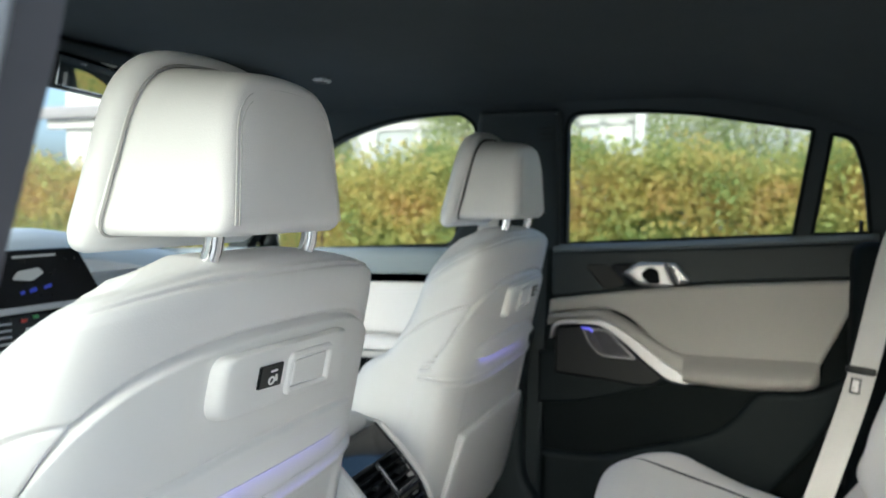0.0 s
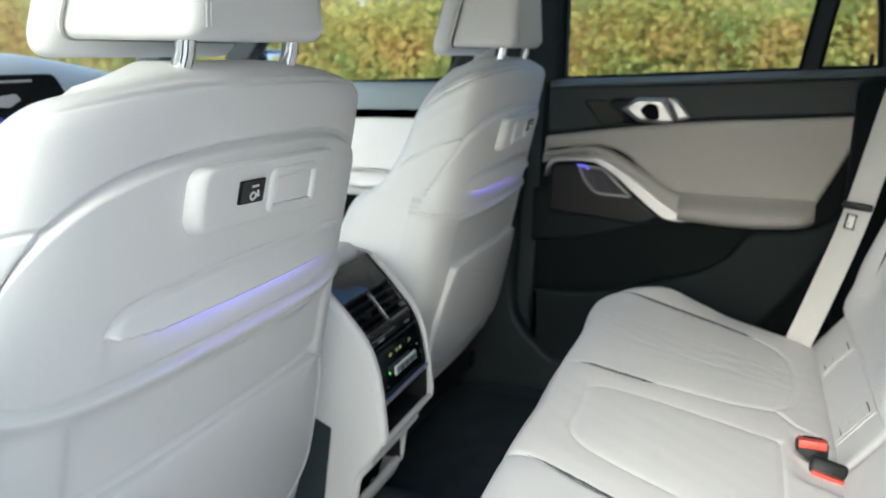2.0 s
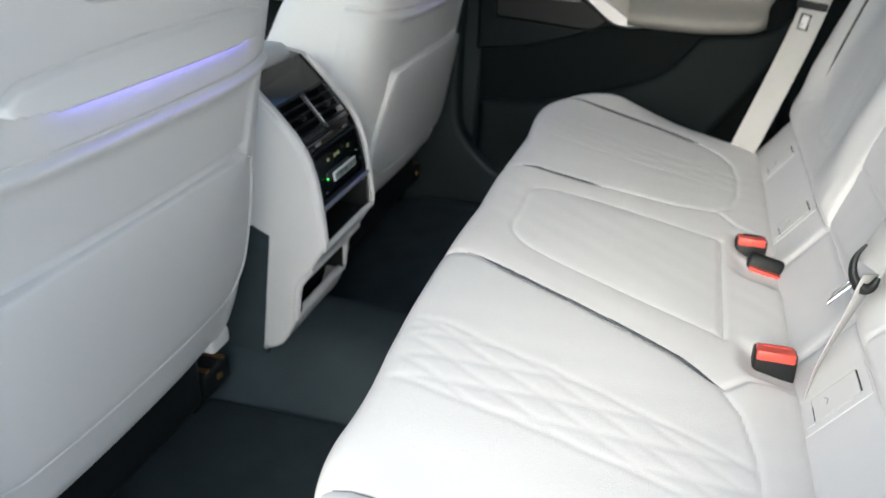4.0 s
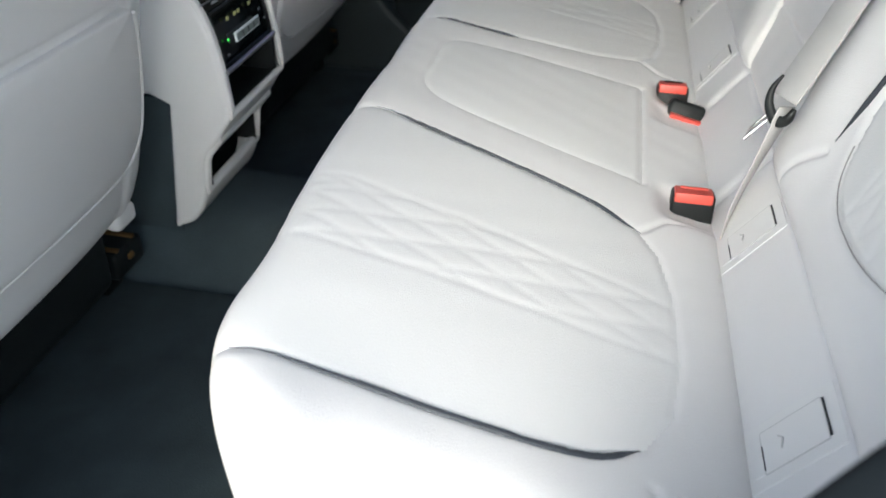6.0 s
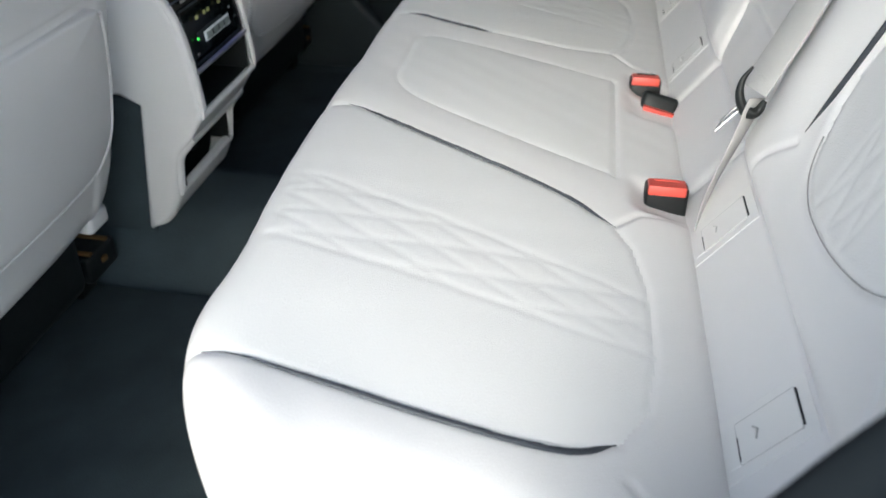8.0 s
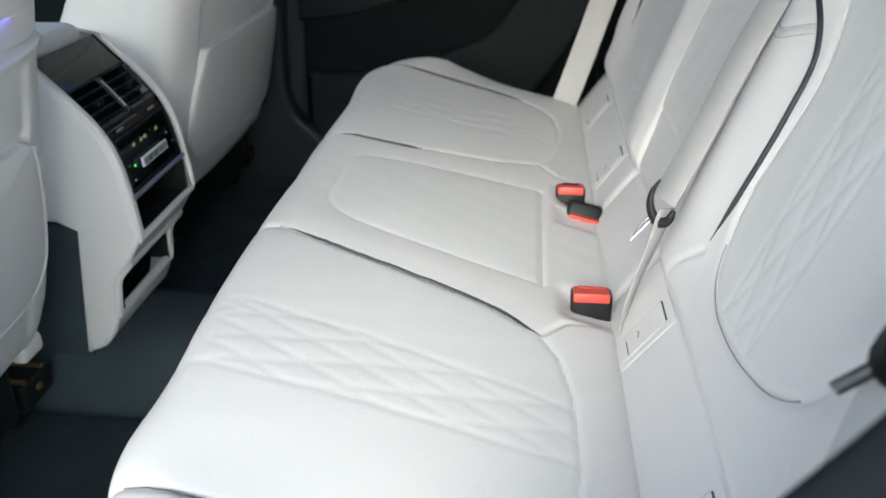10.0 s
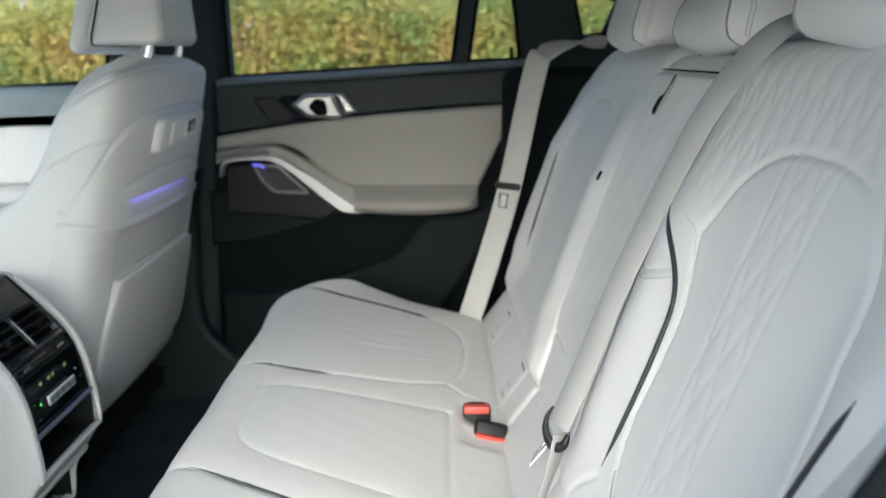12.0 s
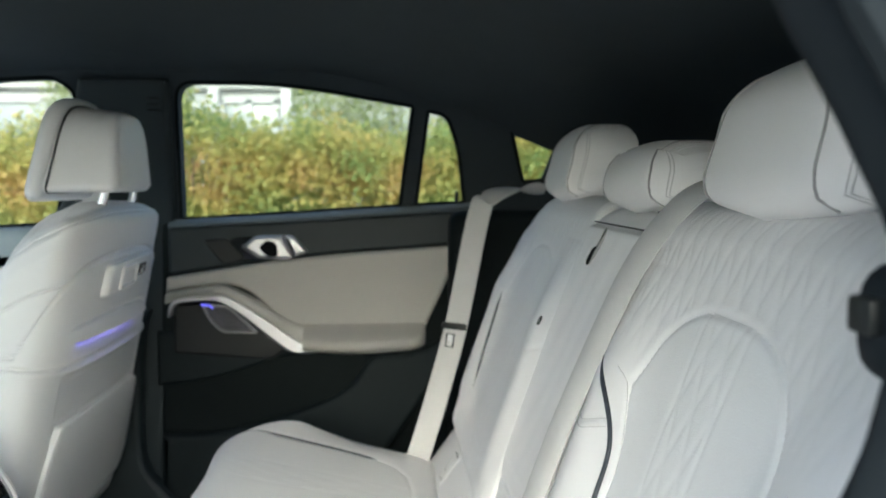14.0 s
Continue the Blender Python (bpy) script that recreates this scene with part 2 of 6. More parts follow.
def smooth_path(pts, steps=8):
    """A Catmull-Rom curve through points of any dimension."""
    P = [np.array(p, float) for p in pts]
    P = [2 * P[0] - P[1]] + P + [2 * P[-1] - P[-2]]
    out = []
    for k in range(1, len(P) - 2):
        a, b, c, d = P[k - 1:k + 3]
        for s in range(steps):
            t = s / steps
            out.append(0.5 * (2 * b + (c - a) * t + (2 * a - 5 * b + 4 * c - d) * t * t + (3 * b - a - 3 * c + d) * t ** 3))
    out.append(P[-2])
    return [tuple(p) for p in out]


def tube(pts, radius, sides=8, closed=False, flat=1.0, up=(0, 0, 1), taper=False):
    """A bmesh swept along points. flat: height over width; up: towards the height."""
    bm = bmesh.new()
    P = [Vector(p) for p in pts]
    rings = []
    n = len(P)
    for k, p in enumerate(P):
        t = (P[(k + 1) % n] - P[k - 1]) if closed else (P[min(k + 1, n - 1)] - P[max(k - 1, 0)])
        t.normalize()
        side = t.cross(Vector(up))
        side = side.normalized() if side.length > 1e-4 else t.orthogonal().normalized()
        top = side.cross(t)
        r = radius
        if taper:
            f = k / (n - 1)
            r *= max(0.15, min(1, f * 6, (1 - f) * 6))
        rings.append([bm.verts.new(p + side * (r * math.cos(a)) + top * (r * flat * math.sin(a))) for a in (2 * math.pi * s / sides for s in range(sides))])
    for k in range(n if closed else n - 1):
        a, b = rings[k], rings[(k + 1) % n]
        for s in range(sides):
            bm.faces.new((a[s], a[(s + 1) % sides], b[(s + 1) % sides], b[s]))
    if not closed:
        bm.faces.new(rings[0])
        bm.faces.new(rings[-1])
    return bm


def ribbon(pts, width, thick, across):
    """A flat band along points; across: the direction of its width at each point, or one for all."""
    bm = bmesh.new()
    P = [Vector(p) for p in pts]
    rings, n = [], len(P)
    for k, p in enumerate(P):
        t = (P[min(k + 1, n - 1)] - P[max(k - 1, 0)]).normalized()
        w = Vector(across[k] if isinstance(across, list) else across)
        w = (w - t * w.dot(t)).normalized()
        nn = t.cross(w)
        h = thick / 2
        loop = [(-1, -0.4), (-0.96, -1), (0.96, -1), (1, -0.4), (1, 0.4), (0.96, 1), (-0.96, 1), (-1, 0.4)]
        rings.append([bm.verts.new(p + w * (a * width / 2) + nn * (b * h)) for a, b in loop])
    for a, b in zip(rings[:-1], rings[1:]):
        for s in range(8):
            bm.faces.new((a[s], a[(s + 1) % 8], b[(s + 1) % 8], b[s]))
    bm.faces.new(rings[0])
    bm.faces.new(rings[-1])
    return bm


def rbox(cx, cy, cz, hx, hy, hz, r=0.01, seg=3, m=None, shape=None):
    """A box with rounded edges. m: a turn about its centre; shape: a function that moves its local points."""
    bm = bmesh.new()
    bmesh.ops.create_cube(bm, size=2)
    for v in bm.verts:
        v.co = Vector((v.co.x * hx, v.co.y * hy, v.co.z * hz))
    if r > 0:
        bmesh.ops.bevel(bm, geom=list(bm.edges), offset=min(r, hx * 0.98, hy * 0.98, hz * 0.98), segments=seg, profile=0.5, affect="EDGES")
    for v in bm.verts:
        c = v.co.copy()
        if shape:
            c = Vector(shape(c))
        if m is not None:
            c = m @ c
        v.co = c + Vector((cx, cy, cz))
    return bm


def turn(rx=0, ry=0, rz=0):
    return pose(0, 0, 0, rx, ry, rz)


def plate(outline, place, d, r=0.004, back=0.0):
    """A plate with a rounded rim: outline in (a, b), place(a, b, off) gives its points; off runs from back to d."""
    bm = bmesh.new()

    def inset(k):
        o, n = [], len(outline)
        for i, p in enumerate(outline):
            q0, q1 = outline[i - 1], outline[(i + 1) % n]
            t = Vector((q1[0] - q0[0], q1[1] - q0[1]))
            nn = Vector((-t.y, t.x)).normalized() if t.length > 1e-9 else Vector((0, 0))
            nn *= area_sign
            o.append((p[0] + nn.x * k, p[1] + nn.y * k))
        return o
    area = sum(a[0] * b[1] - b[0] * a[1] for a, b in zip(outline, outline[1:] + outline[:1]))
    area_sign = 1 if area > 0 else -1
    levels = [(0, back), (0, d - 0.7 * r), (0.3 * r, d - 0.25 * r), (r, d), (1.2 * r, d)]
    rings = [[bm.verts.new(Vector(place(a, b, off))) for a, b in inset(k)] for k, off in levels]
    n = len(outline)
    for a, b in zip(rings[:-1], rings[1:]):
        for s in range(n):
            bm.faces.new((a[s], a[(s + 1) % n], b[(s + 1) % n], b[s]))
    for tri in tessellate_polygon([[Vector((a, b, 0)) for a, b in inset(levels[-1][0])]]):
        if len(set(tri)) == 3:
            bm.faces.new([rings[-1][i] for i in tri])
    return bm


def on_x(x0, slope=0.0, zref=0.0):
    """Places (y, z, off) on a plane that faces the car's rear: off is towards +x."""
    k = math.hypot(1, slope)
    return lambda y, z, o: (x0 + slope * (z - zref) + o / k, y, z - o * slope / k)


def on_y(y0, lean=0.0, zref=0.0):
    """Places (x, z, off) on the far side wall, which faces -y."""
    return lambda x, z, o: (x, y0 - lean * (z - zref) - o, z)


def groove(D, w):
    return np.exp(-(D / w) ** 2)


def diamonds(A, B, pa, pb):
    """Distance-like measure from the lines of a lozenge quilt."""
    f, g = A / pa + B / pb, A / pa - B / pb
    return np.minimum(np.abs(f - np.round(f)), np.abs(g - np.round(g))) * min(pa, pb)


# ---- outside: ground, hedge, house ----
def ground_sheet():
    bm = bmesh.new()
    bmesh.ops.create_grid(bm, x_segments=40, y_segments=40, size=400)
    ob = part("ground", bm, PAVING)
    tagged(ob, "pale concrete ground, its tone raised to bounce light into the parked car", "ground", kind="structure")


ground_sheet()


def hedge(name, x0, x1, y0, y1, height, count, seed, leaf=None, label="autumn hedge with yellow and green leaves on the ground"):
    """A dense hedge: upright stems and many leaves in an uneven crown."""
    rng = np.random.default_rng(seed)
    root = thing(name, label, name, ((x0 + x1) / 2, (y0 + y1) / 2, 0))
    x, y = rng.uniform(x0, x1, count), rng.uniform(y0, y1, count)
    z = rng.uniform(0.03, 1, count) ** 0.8
    top = height * (1 + 0.05 * np.sin(x * 2.3 + y) + 0.04 * np.sin(x * 6.1 - 2 * y) + 0.04 * rng.standard_normal(count))
    z = z * top
    keep = np.sin(x * 3.1 + 1.7 * z) * np.sin(z * 4.3 - x * 1.3) + rng.uniform(-0.2, 1.7, count) > -0.05
    x, y, z = x[keep], y[keep], z[keep]
    n = len(x)
    size = rng.uniform(0.015, 0.030, n)
    d1 = rng.standard_normal((n, 3))
    d1 /= np.linalg.norm(d1, axis=1)[:, None]
    d2 = np.cross(d1, rng.standard_normal((n, 3)))
    d2 /= np.linalg.norm(d2, axis=1)[:, None]
    c = np.stack([x, y, z], 1) - np.array(root.location)
    s = size[:, None]
    v = np.stack([c - d1 * s, c + d2 * s * 0.55, c + d1 * s, c - d2 * s * 0.55], 1).reshape(-1, 3)
    me = bpy.data.meshes.new("leaves")
    me.from_pydata(v.tolist(), [], np.arange(4 * n).reshape(-1, 4).tolist())
    me.materials.append(leaf or LEAVES)
    ob = new("leaves", me)
    ob.parent = root
    tagged(ob, kind="stuff")
    stems = bmesh.new()
    long = max(x1 - x0, y1 - y0)
    for k in range(int(long * 5)):
        px, py = rng.uniform(x0 + 0.1, x1 - 0.1), rng.uniform(y0 + 0.1, y1 - 0.1)
        h = height * rng.uniform(0.6, 0.9)
        b = tube([(px, py, 0), (px + rng.uniform(-.08, .08), py, h * 0.5), (px + rng.uniform(-.15, .15), py + rng.uniform(-.1, .1), h)], 0.012, 5)
        tmp = bpy.data.meshes.new("tmp")
        b.to_mesh(tmp)
        b.free()
        stems.from_mesh(tmp)
        bpy.data.meshes.remove(tmp)
    tagged(part("stems", stems, BARK, root), kind="stuff")


hedge("hedge", -9.0, 4.2, 4.4, 5.3, 1.66, 430000, 1)
for k, (xa, xb, hh, nn) in enumerate(((-3.4, -2.0, 2.8, 24000), (-0.9, 1.5, 2.7, 42000), (-6.4, -4.4, 2.8, 32000), (2.0, 3.4, 2.8, 24000))):
    hedge("shrub", xa, xb, 7.6, 8.4, hh, nn, 20 + k, GREENLEAF, "loose green shrub standing before the white house")
hedge("hedge", -9.6, -8.7, -4.0, 4.3, 2.35, 60000, 2)
hedge("hedge", 4.3, 5.1, 1.0, 5.3, 2.0, 30000, 3)


def house():
    root = thing("house", "white rendered house with posts and windows behind the hedge", "house", (-2.0, 11.0, 0))
    part("wall", rbox(-2, 10.5, 1.6, 9, 0.15, 1.6, 0.02), WHITEWALL, root)
    part("fascia", rbox(-2, 10.28, 2.62, 9.3, 0.06, 0.09, 0.02), WHITEWALL, root, "white roof fascia board")
    part("roof", rbox(-2, 11.4, 3.0, 9.5, 1.4, 0.1, 0.03, m=turn(rx=9)), ROOFTILE, root, "grey sloping roof")
    for x in (-7.2, -5.6, -3.4, -2.2, -1.25, -0.55, 0.9, 2.1, 3.6):
        part("post", rbox(x, 10.27, 1.28, 0.07, 0.07, 1.28, 0.01), WHITEWALL, root)
    for x, w in ((-6.4, 0.6), (-4.4, 0.7), (-1.75, 0.36), (0.2, 0.45), (1.5, 0.5), (2.9, 0.6)):
        win = part("window", rbox(x, 10.34, 1.95, w, 0.03, 0.42, 0.01), HOUSEGLASS, root, "grey window pane in a white frame")
        for dx in (-w, 0, w):
            part("frame", rbox(x + dx, 10.29, 1.95, 0.04, 0.03, 0.46, 0.005), WHITEWALL, win)
        for dz in (-0.44, 0.44):
            part("frame", rbox(x, 10.29, 1.95 + dz, w + 0.04, 0.03, 0.04, 0.005), WHITEWALL, win)


house()


# ---- the car's shell ----
SILL_Y, LEAN = 0.936, 0.37


def wy(z):
    """The far side glass at height z."""
    return SILL_Y - LEAN * (z - 1.2)


def floor_pan():
    X, Y = np.meshgrid(np.linspace(-1.6, 0.9, 120), np.linspace(-0.80, 0.95, 120), indexing="ij")
    Z = 0.455 + 0.10 * np.exp(-((Y - 0.1) / 0.13) ** 4) + 0.006 * np.sin(X * 9) * np.sin(Y * 7)
    Z += 0.10 * np.clip((X + 0.02) / 0.2, 0, 1) ** 2
    Z += 0.05 * np.clip((np.abs(Y - 0.07) - 0.78) / 0.07, 0, 1) ** 2
    ob = sheet("floor", X, Y, Z, CARPET)
    tagged(ob, "charcoal carpet floor of the car cabin", "floor", kind="structure")
    under = part("floor_underside", rbox(-0.35, 0.07, 0.36, 1.5, 0.9, 0.05, 0.02), BLACK)
    tagged(under, "black underbody below the carpet", "floor", kind="structure")


floor_pan()


def roof():
    """Dark headliner, falling to the sides and, coupe-like, to the rear."""
    X, Y = np.meshgrid(np.linspace(-1.02, 1.6, 130), np.linspace(-0.80, 0.86, 90), indexing="ij")
    side = np.abs(Y - 0.03) / 0.83
    Z = 1.575 - 0.075 * side ** 4 - 0.02 * np.clip(-(X + 0.75) / 0.3, 0, 2) ** 2
    Z -= 0.165 * np.clip((X + 0.05) / 0.6, 0, 3) ** 1.6 * (0.55 + 0.45 * side ** 2)
    solid = ~((X[:-1, :-1] > 0.84) & (np.abs(Y[:-1, :-1] - 0.03) < 0.60))
    ob = sheet("ceiling", X, Y, Z, LINER, keep=solid)
    tagged(ob, "dark anthracite fabric headliner", "ceiling", kind="structure")
    # Unseen rear window, added so that light enters from behind
    glass_root = thing("window_5", "unseen raked rear window added to let light into the cabin", "window", (1.2, 0.03, 1.3), kind="structure")
    pane = sheet("pane", X, Y, Z + 0.02, WINDOW, glass_root, keep=~solid)
    pane.visible_shadow = False
    ob2 = sheet("roof_skin", X, Y * 1.02, Z + 0.045, PAINT, keep=solid)
    tagged(ob2, "grey painted roof of the car", "roof", kind="structure")


roof()


def side_frame():
    """Far side: pillars and roof rail round the windows, as a wall with openings through it."""
    rear_open = rounded([(-0.322, 1.200), (-0.300, 1.494), (-0.08, 1.494), (0.201, 1.447), (0.172, 1.229)], [0.008, 0.035, 0.3, 0.006, 0.006])
    quarter = rounded([(0.209, 1.232), (0.235, 1.438), (0.276, 1.428), (0.302, 1.36), (0.320, 1.236)], [0.004, 0.006, 0.05, 0.06, 0.008])
    front_open = rounded([(-0.60, 1.192), (-0.508, 1.47), (-0.545, 1.502), (-0.70, 1.497), (-0.92, 1.44), (-1.22, 1.16)], [0.03, 0.03, 0.05, 0.2, 0.3, 0.05])
    small = rounded([(0.418, 1.405), (0.53, 1.37), (0.50, 1.288), (0.452, 1.283)], 0.008)
    outer = [(-1.30, 1.13), (-1.0, 1.48), (-0.75, 1.545), (-0.3, 1.57), (0.1, 1.55), (0.45, 1.48), (0.9, 1.34), (0.9, 1.0), (0.33, 1.0), (0.33, 1.222), (-0.33, 1.183)]
    holes = [rear_open, quarter, front_open, small]
    bm = bmesh.new()
    edges = []
    for loop in [outer] + holes:
        vs = [bm.verts.new((x, wy(z) - 0.012, z)) for x, z in loop]
        edges += [bm.edges.new((vs[i], vs[(i + 1) % len(vs)])) for i in range(len(vs))]
    bmesh.ops.triangle_fill(bm, use_beauty=True, use_dissolve=False, edges=edges)
    for f in list(bm.faces):
        c = f.calc_center_median()
        if any(inside(np.array([c.x]), np.array([c.z]), h)[0] for h in holes):
            bm.faces.remove(f)
    geom = bmesh.ops.extrude_face_region(bm, geom=list(bm.faces))
    bmesh.ops.translate(bm, verts=[v for v in geom["geom"] if isinstance(v, bmesh.types.BMVert)], vec=(0, 0.05, 0.0))
    ob = part("wall_far_side", bm, LINER, smooth=False)
    tagged(ob, "dark pillars and roof rail round the side windows", "pillar trim", kind="structure")
    for k, (nm, loop, lab) in enumerate((("window_1", rear_open, "rear door window looking onto the hedge"), ("window_2", quarter, "small fixed quarter window"), ("window_3", front_open, "front door window looking onto the hedge"), ("window_4", small, "small rear side window"))):
        root = thing(nm, lab, "window", (loop[0][0], wy(loop[0][1]), loop[0][1]), kind="structure")
        b = bmesh.new()
        b.faces.new([b.verts.new((x, wy(z) + 0.012, z)) for x, z in loop])
        pane = part("pane", b, CLEARGLASS if nm == "window_3" else WINDOW, root, smooth=False)
        pane.visible_shadow = False
        part("seal", tube([(x, wy(z) - 0.012, z) for x, z in loop], 0.0042, 6, closed=True, up=(0, 1, 0)), DARK, root, "black rubber window seal")


side_frame()


def windscreen():
    root = thing("windscreen", "raked windscreen with black upper band", "windscreen", (-1.3, 0.05, 1.2), kind="structure")
    Y, S = np.meshgrid(np.linspace(0.82, -0.72, 30), np.linspace(0, 1, 12), indexing="ij")
    X = -1.62 + 0.62 * S + 0.12 * ((Y - 0.05) / 0.8) ** 2
    Z = 1.12 + 0.41 * S
    p = sheet("pane", X, Y, Z, CLEARGLASS, root)
    p.visible_shadow = False
    band = S[:-1, :-1] > 0.82
    sheet("tint_band", X + 0.004, Y, Z - 0.004, GLOSS, root, "black band along the top edge", keep=band)
    for s in (-1, 1):
        part("pillar", tube([(-1.55, 0.05 + s * 0.80, 1.1), (-1.2, 0.05 + s * 0.78, 1.36), (-0.98, 0.05 + s * 0.74, 1.5)], 0.035, 8, flat=0.8), LINER, root, "dark front pillar trim")


windscreen()


def near_side():
    """Opening of the rear door on the camera's side: pillar, roof rail, rear edge of the opening, sill."""
    post = bmesh.new()
    pts = [(-0.115, -0.80, 1.43), (-0.128, -0.80, 1.358), (-0.142, -0.80, 1.315), (-0.160, -0.80, 1.265), (-0.19, -0.80, 1.17), (-0.23, -0.83, 0.9), (-0.26, -0.85, 0.5)]
    pts = [(x - 0.010, y, z) for x, y, z in smooth_path(pts, 6)]
    rings = []
    for x, y, z in pts:
        rings.append([post.verts.new(p) for p in ((x, y - 0.02, z), (x - 0.004, y + 0.012, z), (x - 0.02, y + 0.02, z), (x - 0.09, y + 0.02, z), (x - 0.11, y + 0.0, z), (x - 0.11, y - 0.10, z), (x - 0.03, y - 0.10, z), (x - 0.012, y - 0.06, z))])
    for a, b in zip(rings[:-1], rings[1:]):
        for s in range(8):
            post.faces.new((a[s], a[(s + 1) % 8], b[(s + 1) % 8], b[s]))
    post.faces.new(rings[0])
    post.faces.new(rings[-1])
    tagged(part("pillar_near", post, PILLAR), "grey fabric-covered pillar between the open doors", "pillar trim", kind="structure")
    for k, (ox, oy, rad) in enumerate(((0.004, -0.030, 0.011), (-0.022, -0.078, 0.014))):
        sl = tube([(x + ox, y + oy, z) for x, y, z in pts], rad, 10)
        tagged(part("trim_pillar_seal", sl, RUBBER), "grey rubber seal along the pillar", "door seal", kind="structure")
    rail = tube([(-1.0, -0.74, 1.47), (-0.6, -0.76, 1.51), (-0.12, -0.77, 1.50), (0.10, -0.76, 1.475), (0.24, -0.73, 1.425)], 0.035, 10, flat=0.6)
    tagged(part("roof_rail_near", rail, PILLAR), "grey roof rail over the door opening", "pillar trim", kind="structure")
    edge = smooth_path([(0.262, 1.37), (0.278, 1.338), (0.291, 1.316), (0.306, 1.29), (0.324, 1.250), (0.320, 1.21), (0.304, 1.165), (0.245, 1.06), (0.200, 0.992), (0.170, 0.938), (0.12, 0.86), (0.05, 0.74), (0.0, 0.6), (-0.02, 0.5), (-0.02, 0.40)], 5)
    ez = np.array(edge)
    cols = [(0.95, -0.722, 1), (0.03, -0.722, 0), (0.006, -0.722, 0), (0.001, -0.726, 0), (0.0, -0.732, 0), (0.004, -0.744, 0), (0.014, -0.757, 0), (0.03, -0.760, 0), (0.95, -0.80, 1)]
    X = np.stack([np.full(len(ez), c) if fixed else ez[:, 0] + c for c, y, fixed in cols], 1)
    Yw = np.stack([np.full(len(ez), y) for c, y, fixed in cols], 1)
    Zw = np.repeat(ez[:, 1:2], len(cols), 1)
    tagged(sheet("wall_near_rear", X, Yw, Zw, SLATE), "dark grey trim at the rear of the door opening", "pillar trim", kind="structure")
    seal = tube([(x + 0.010, -0.760, z) for x, z in edge], 0.008, 8, up=(0, 1, 0))
    tagged(part("trim_door_seal", seal, SLATE), "grey rubber seal round the door opening", "door seal", kind="structure")
    sill = rbox(-0.6, -0.84, 0.42, 0.75, 0.08, 0.05, 0.02)
    tagged(part("trim_sill", sill, DARK), "black door sill", "sill", kind="structure")
    # Unseen front door, added closed; it blocks side light below the window line
    shut = rbox(-0.91, -0.845, 0.78, 0.62, 0.03, 0.40, 0.02)
    tagged(part("wall_near_front", shut, PAINT), "unseen grey front door added closed, shading the near seat", "car door", kind="structure")
    # Unseen pane, added dark to cut the light on the near seat's flank
    pane = bmesh.new()
    pane.faces.new([pane.verts.new(p) for p in ((-1.35, -0.83, 1.16), (-0.98, -0.75, 1.46), (-0.62, -0.76, 1.50), (-0.25, -0.775, 1.49), (-0.30, -0.83, 1.16))])
    win = part("window_6", pane, DIMMERGLASS, smooth=False)
    tagged(win, "unseen window pane added to dim light on the near seat", "window", kind="structure")
    latch = thing("belt_guide", "black plastic seat belt guide on the pillar", "belt guide", (0.32, -0.70, 1.22))
    part("body", rbox(0.352, -0.70, 1.226, 0.020, 0.020, 0.024, 0.016, 4), SLATE, latch)
    part("clip", rbox(0.331, -0.70, 1.230, 0.004, 0.008, 0.007, 0.002, 2), BLACK, latch)


near_side()


def rear_closing():
    root = part("wall_rear", rbox(1.15, 0.05, 0.9, 0.05, 0.85, 0.5, 0.02), LINER)
    tagged(root, "dark trim closing the rear of the cabin", "wall", kind="structure")
    shelf = rbox(0.82, 0.05, 1.20, 0.30, 0.80, 0.02, 0.01)
    tagged(part("parcel_shelf", shelf, LINER), "dark parcel shelf behind the rear seats", "shelf", kind="structure")
    arch = rbox(0.30, 0.955, 0.74, 0.36, 0.02, 0.30, 0.015)
    tagged(part("trim_wheel_arch", arch, DARK), "black wheel arch trim beside the bench", "trim", kind="structure")
    lower = rbox(0.62, 0.86, 0.95, 0.34, 0.05, 0.27, 0.03)
    tagged(part("trim_quarter", lower, DARK), "black quarter trim beside the rear seat", "trim", kind="structure")


rear_closing()


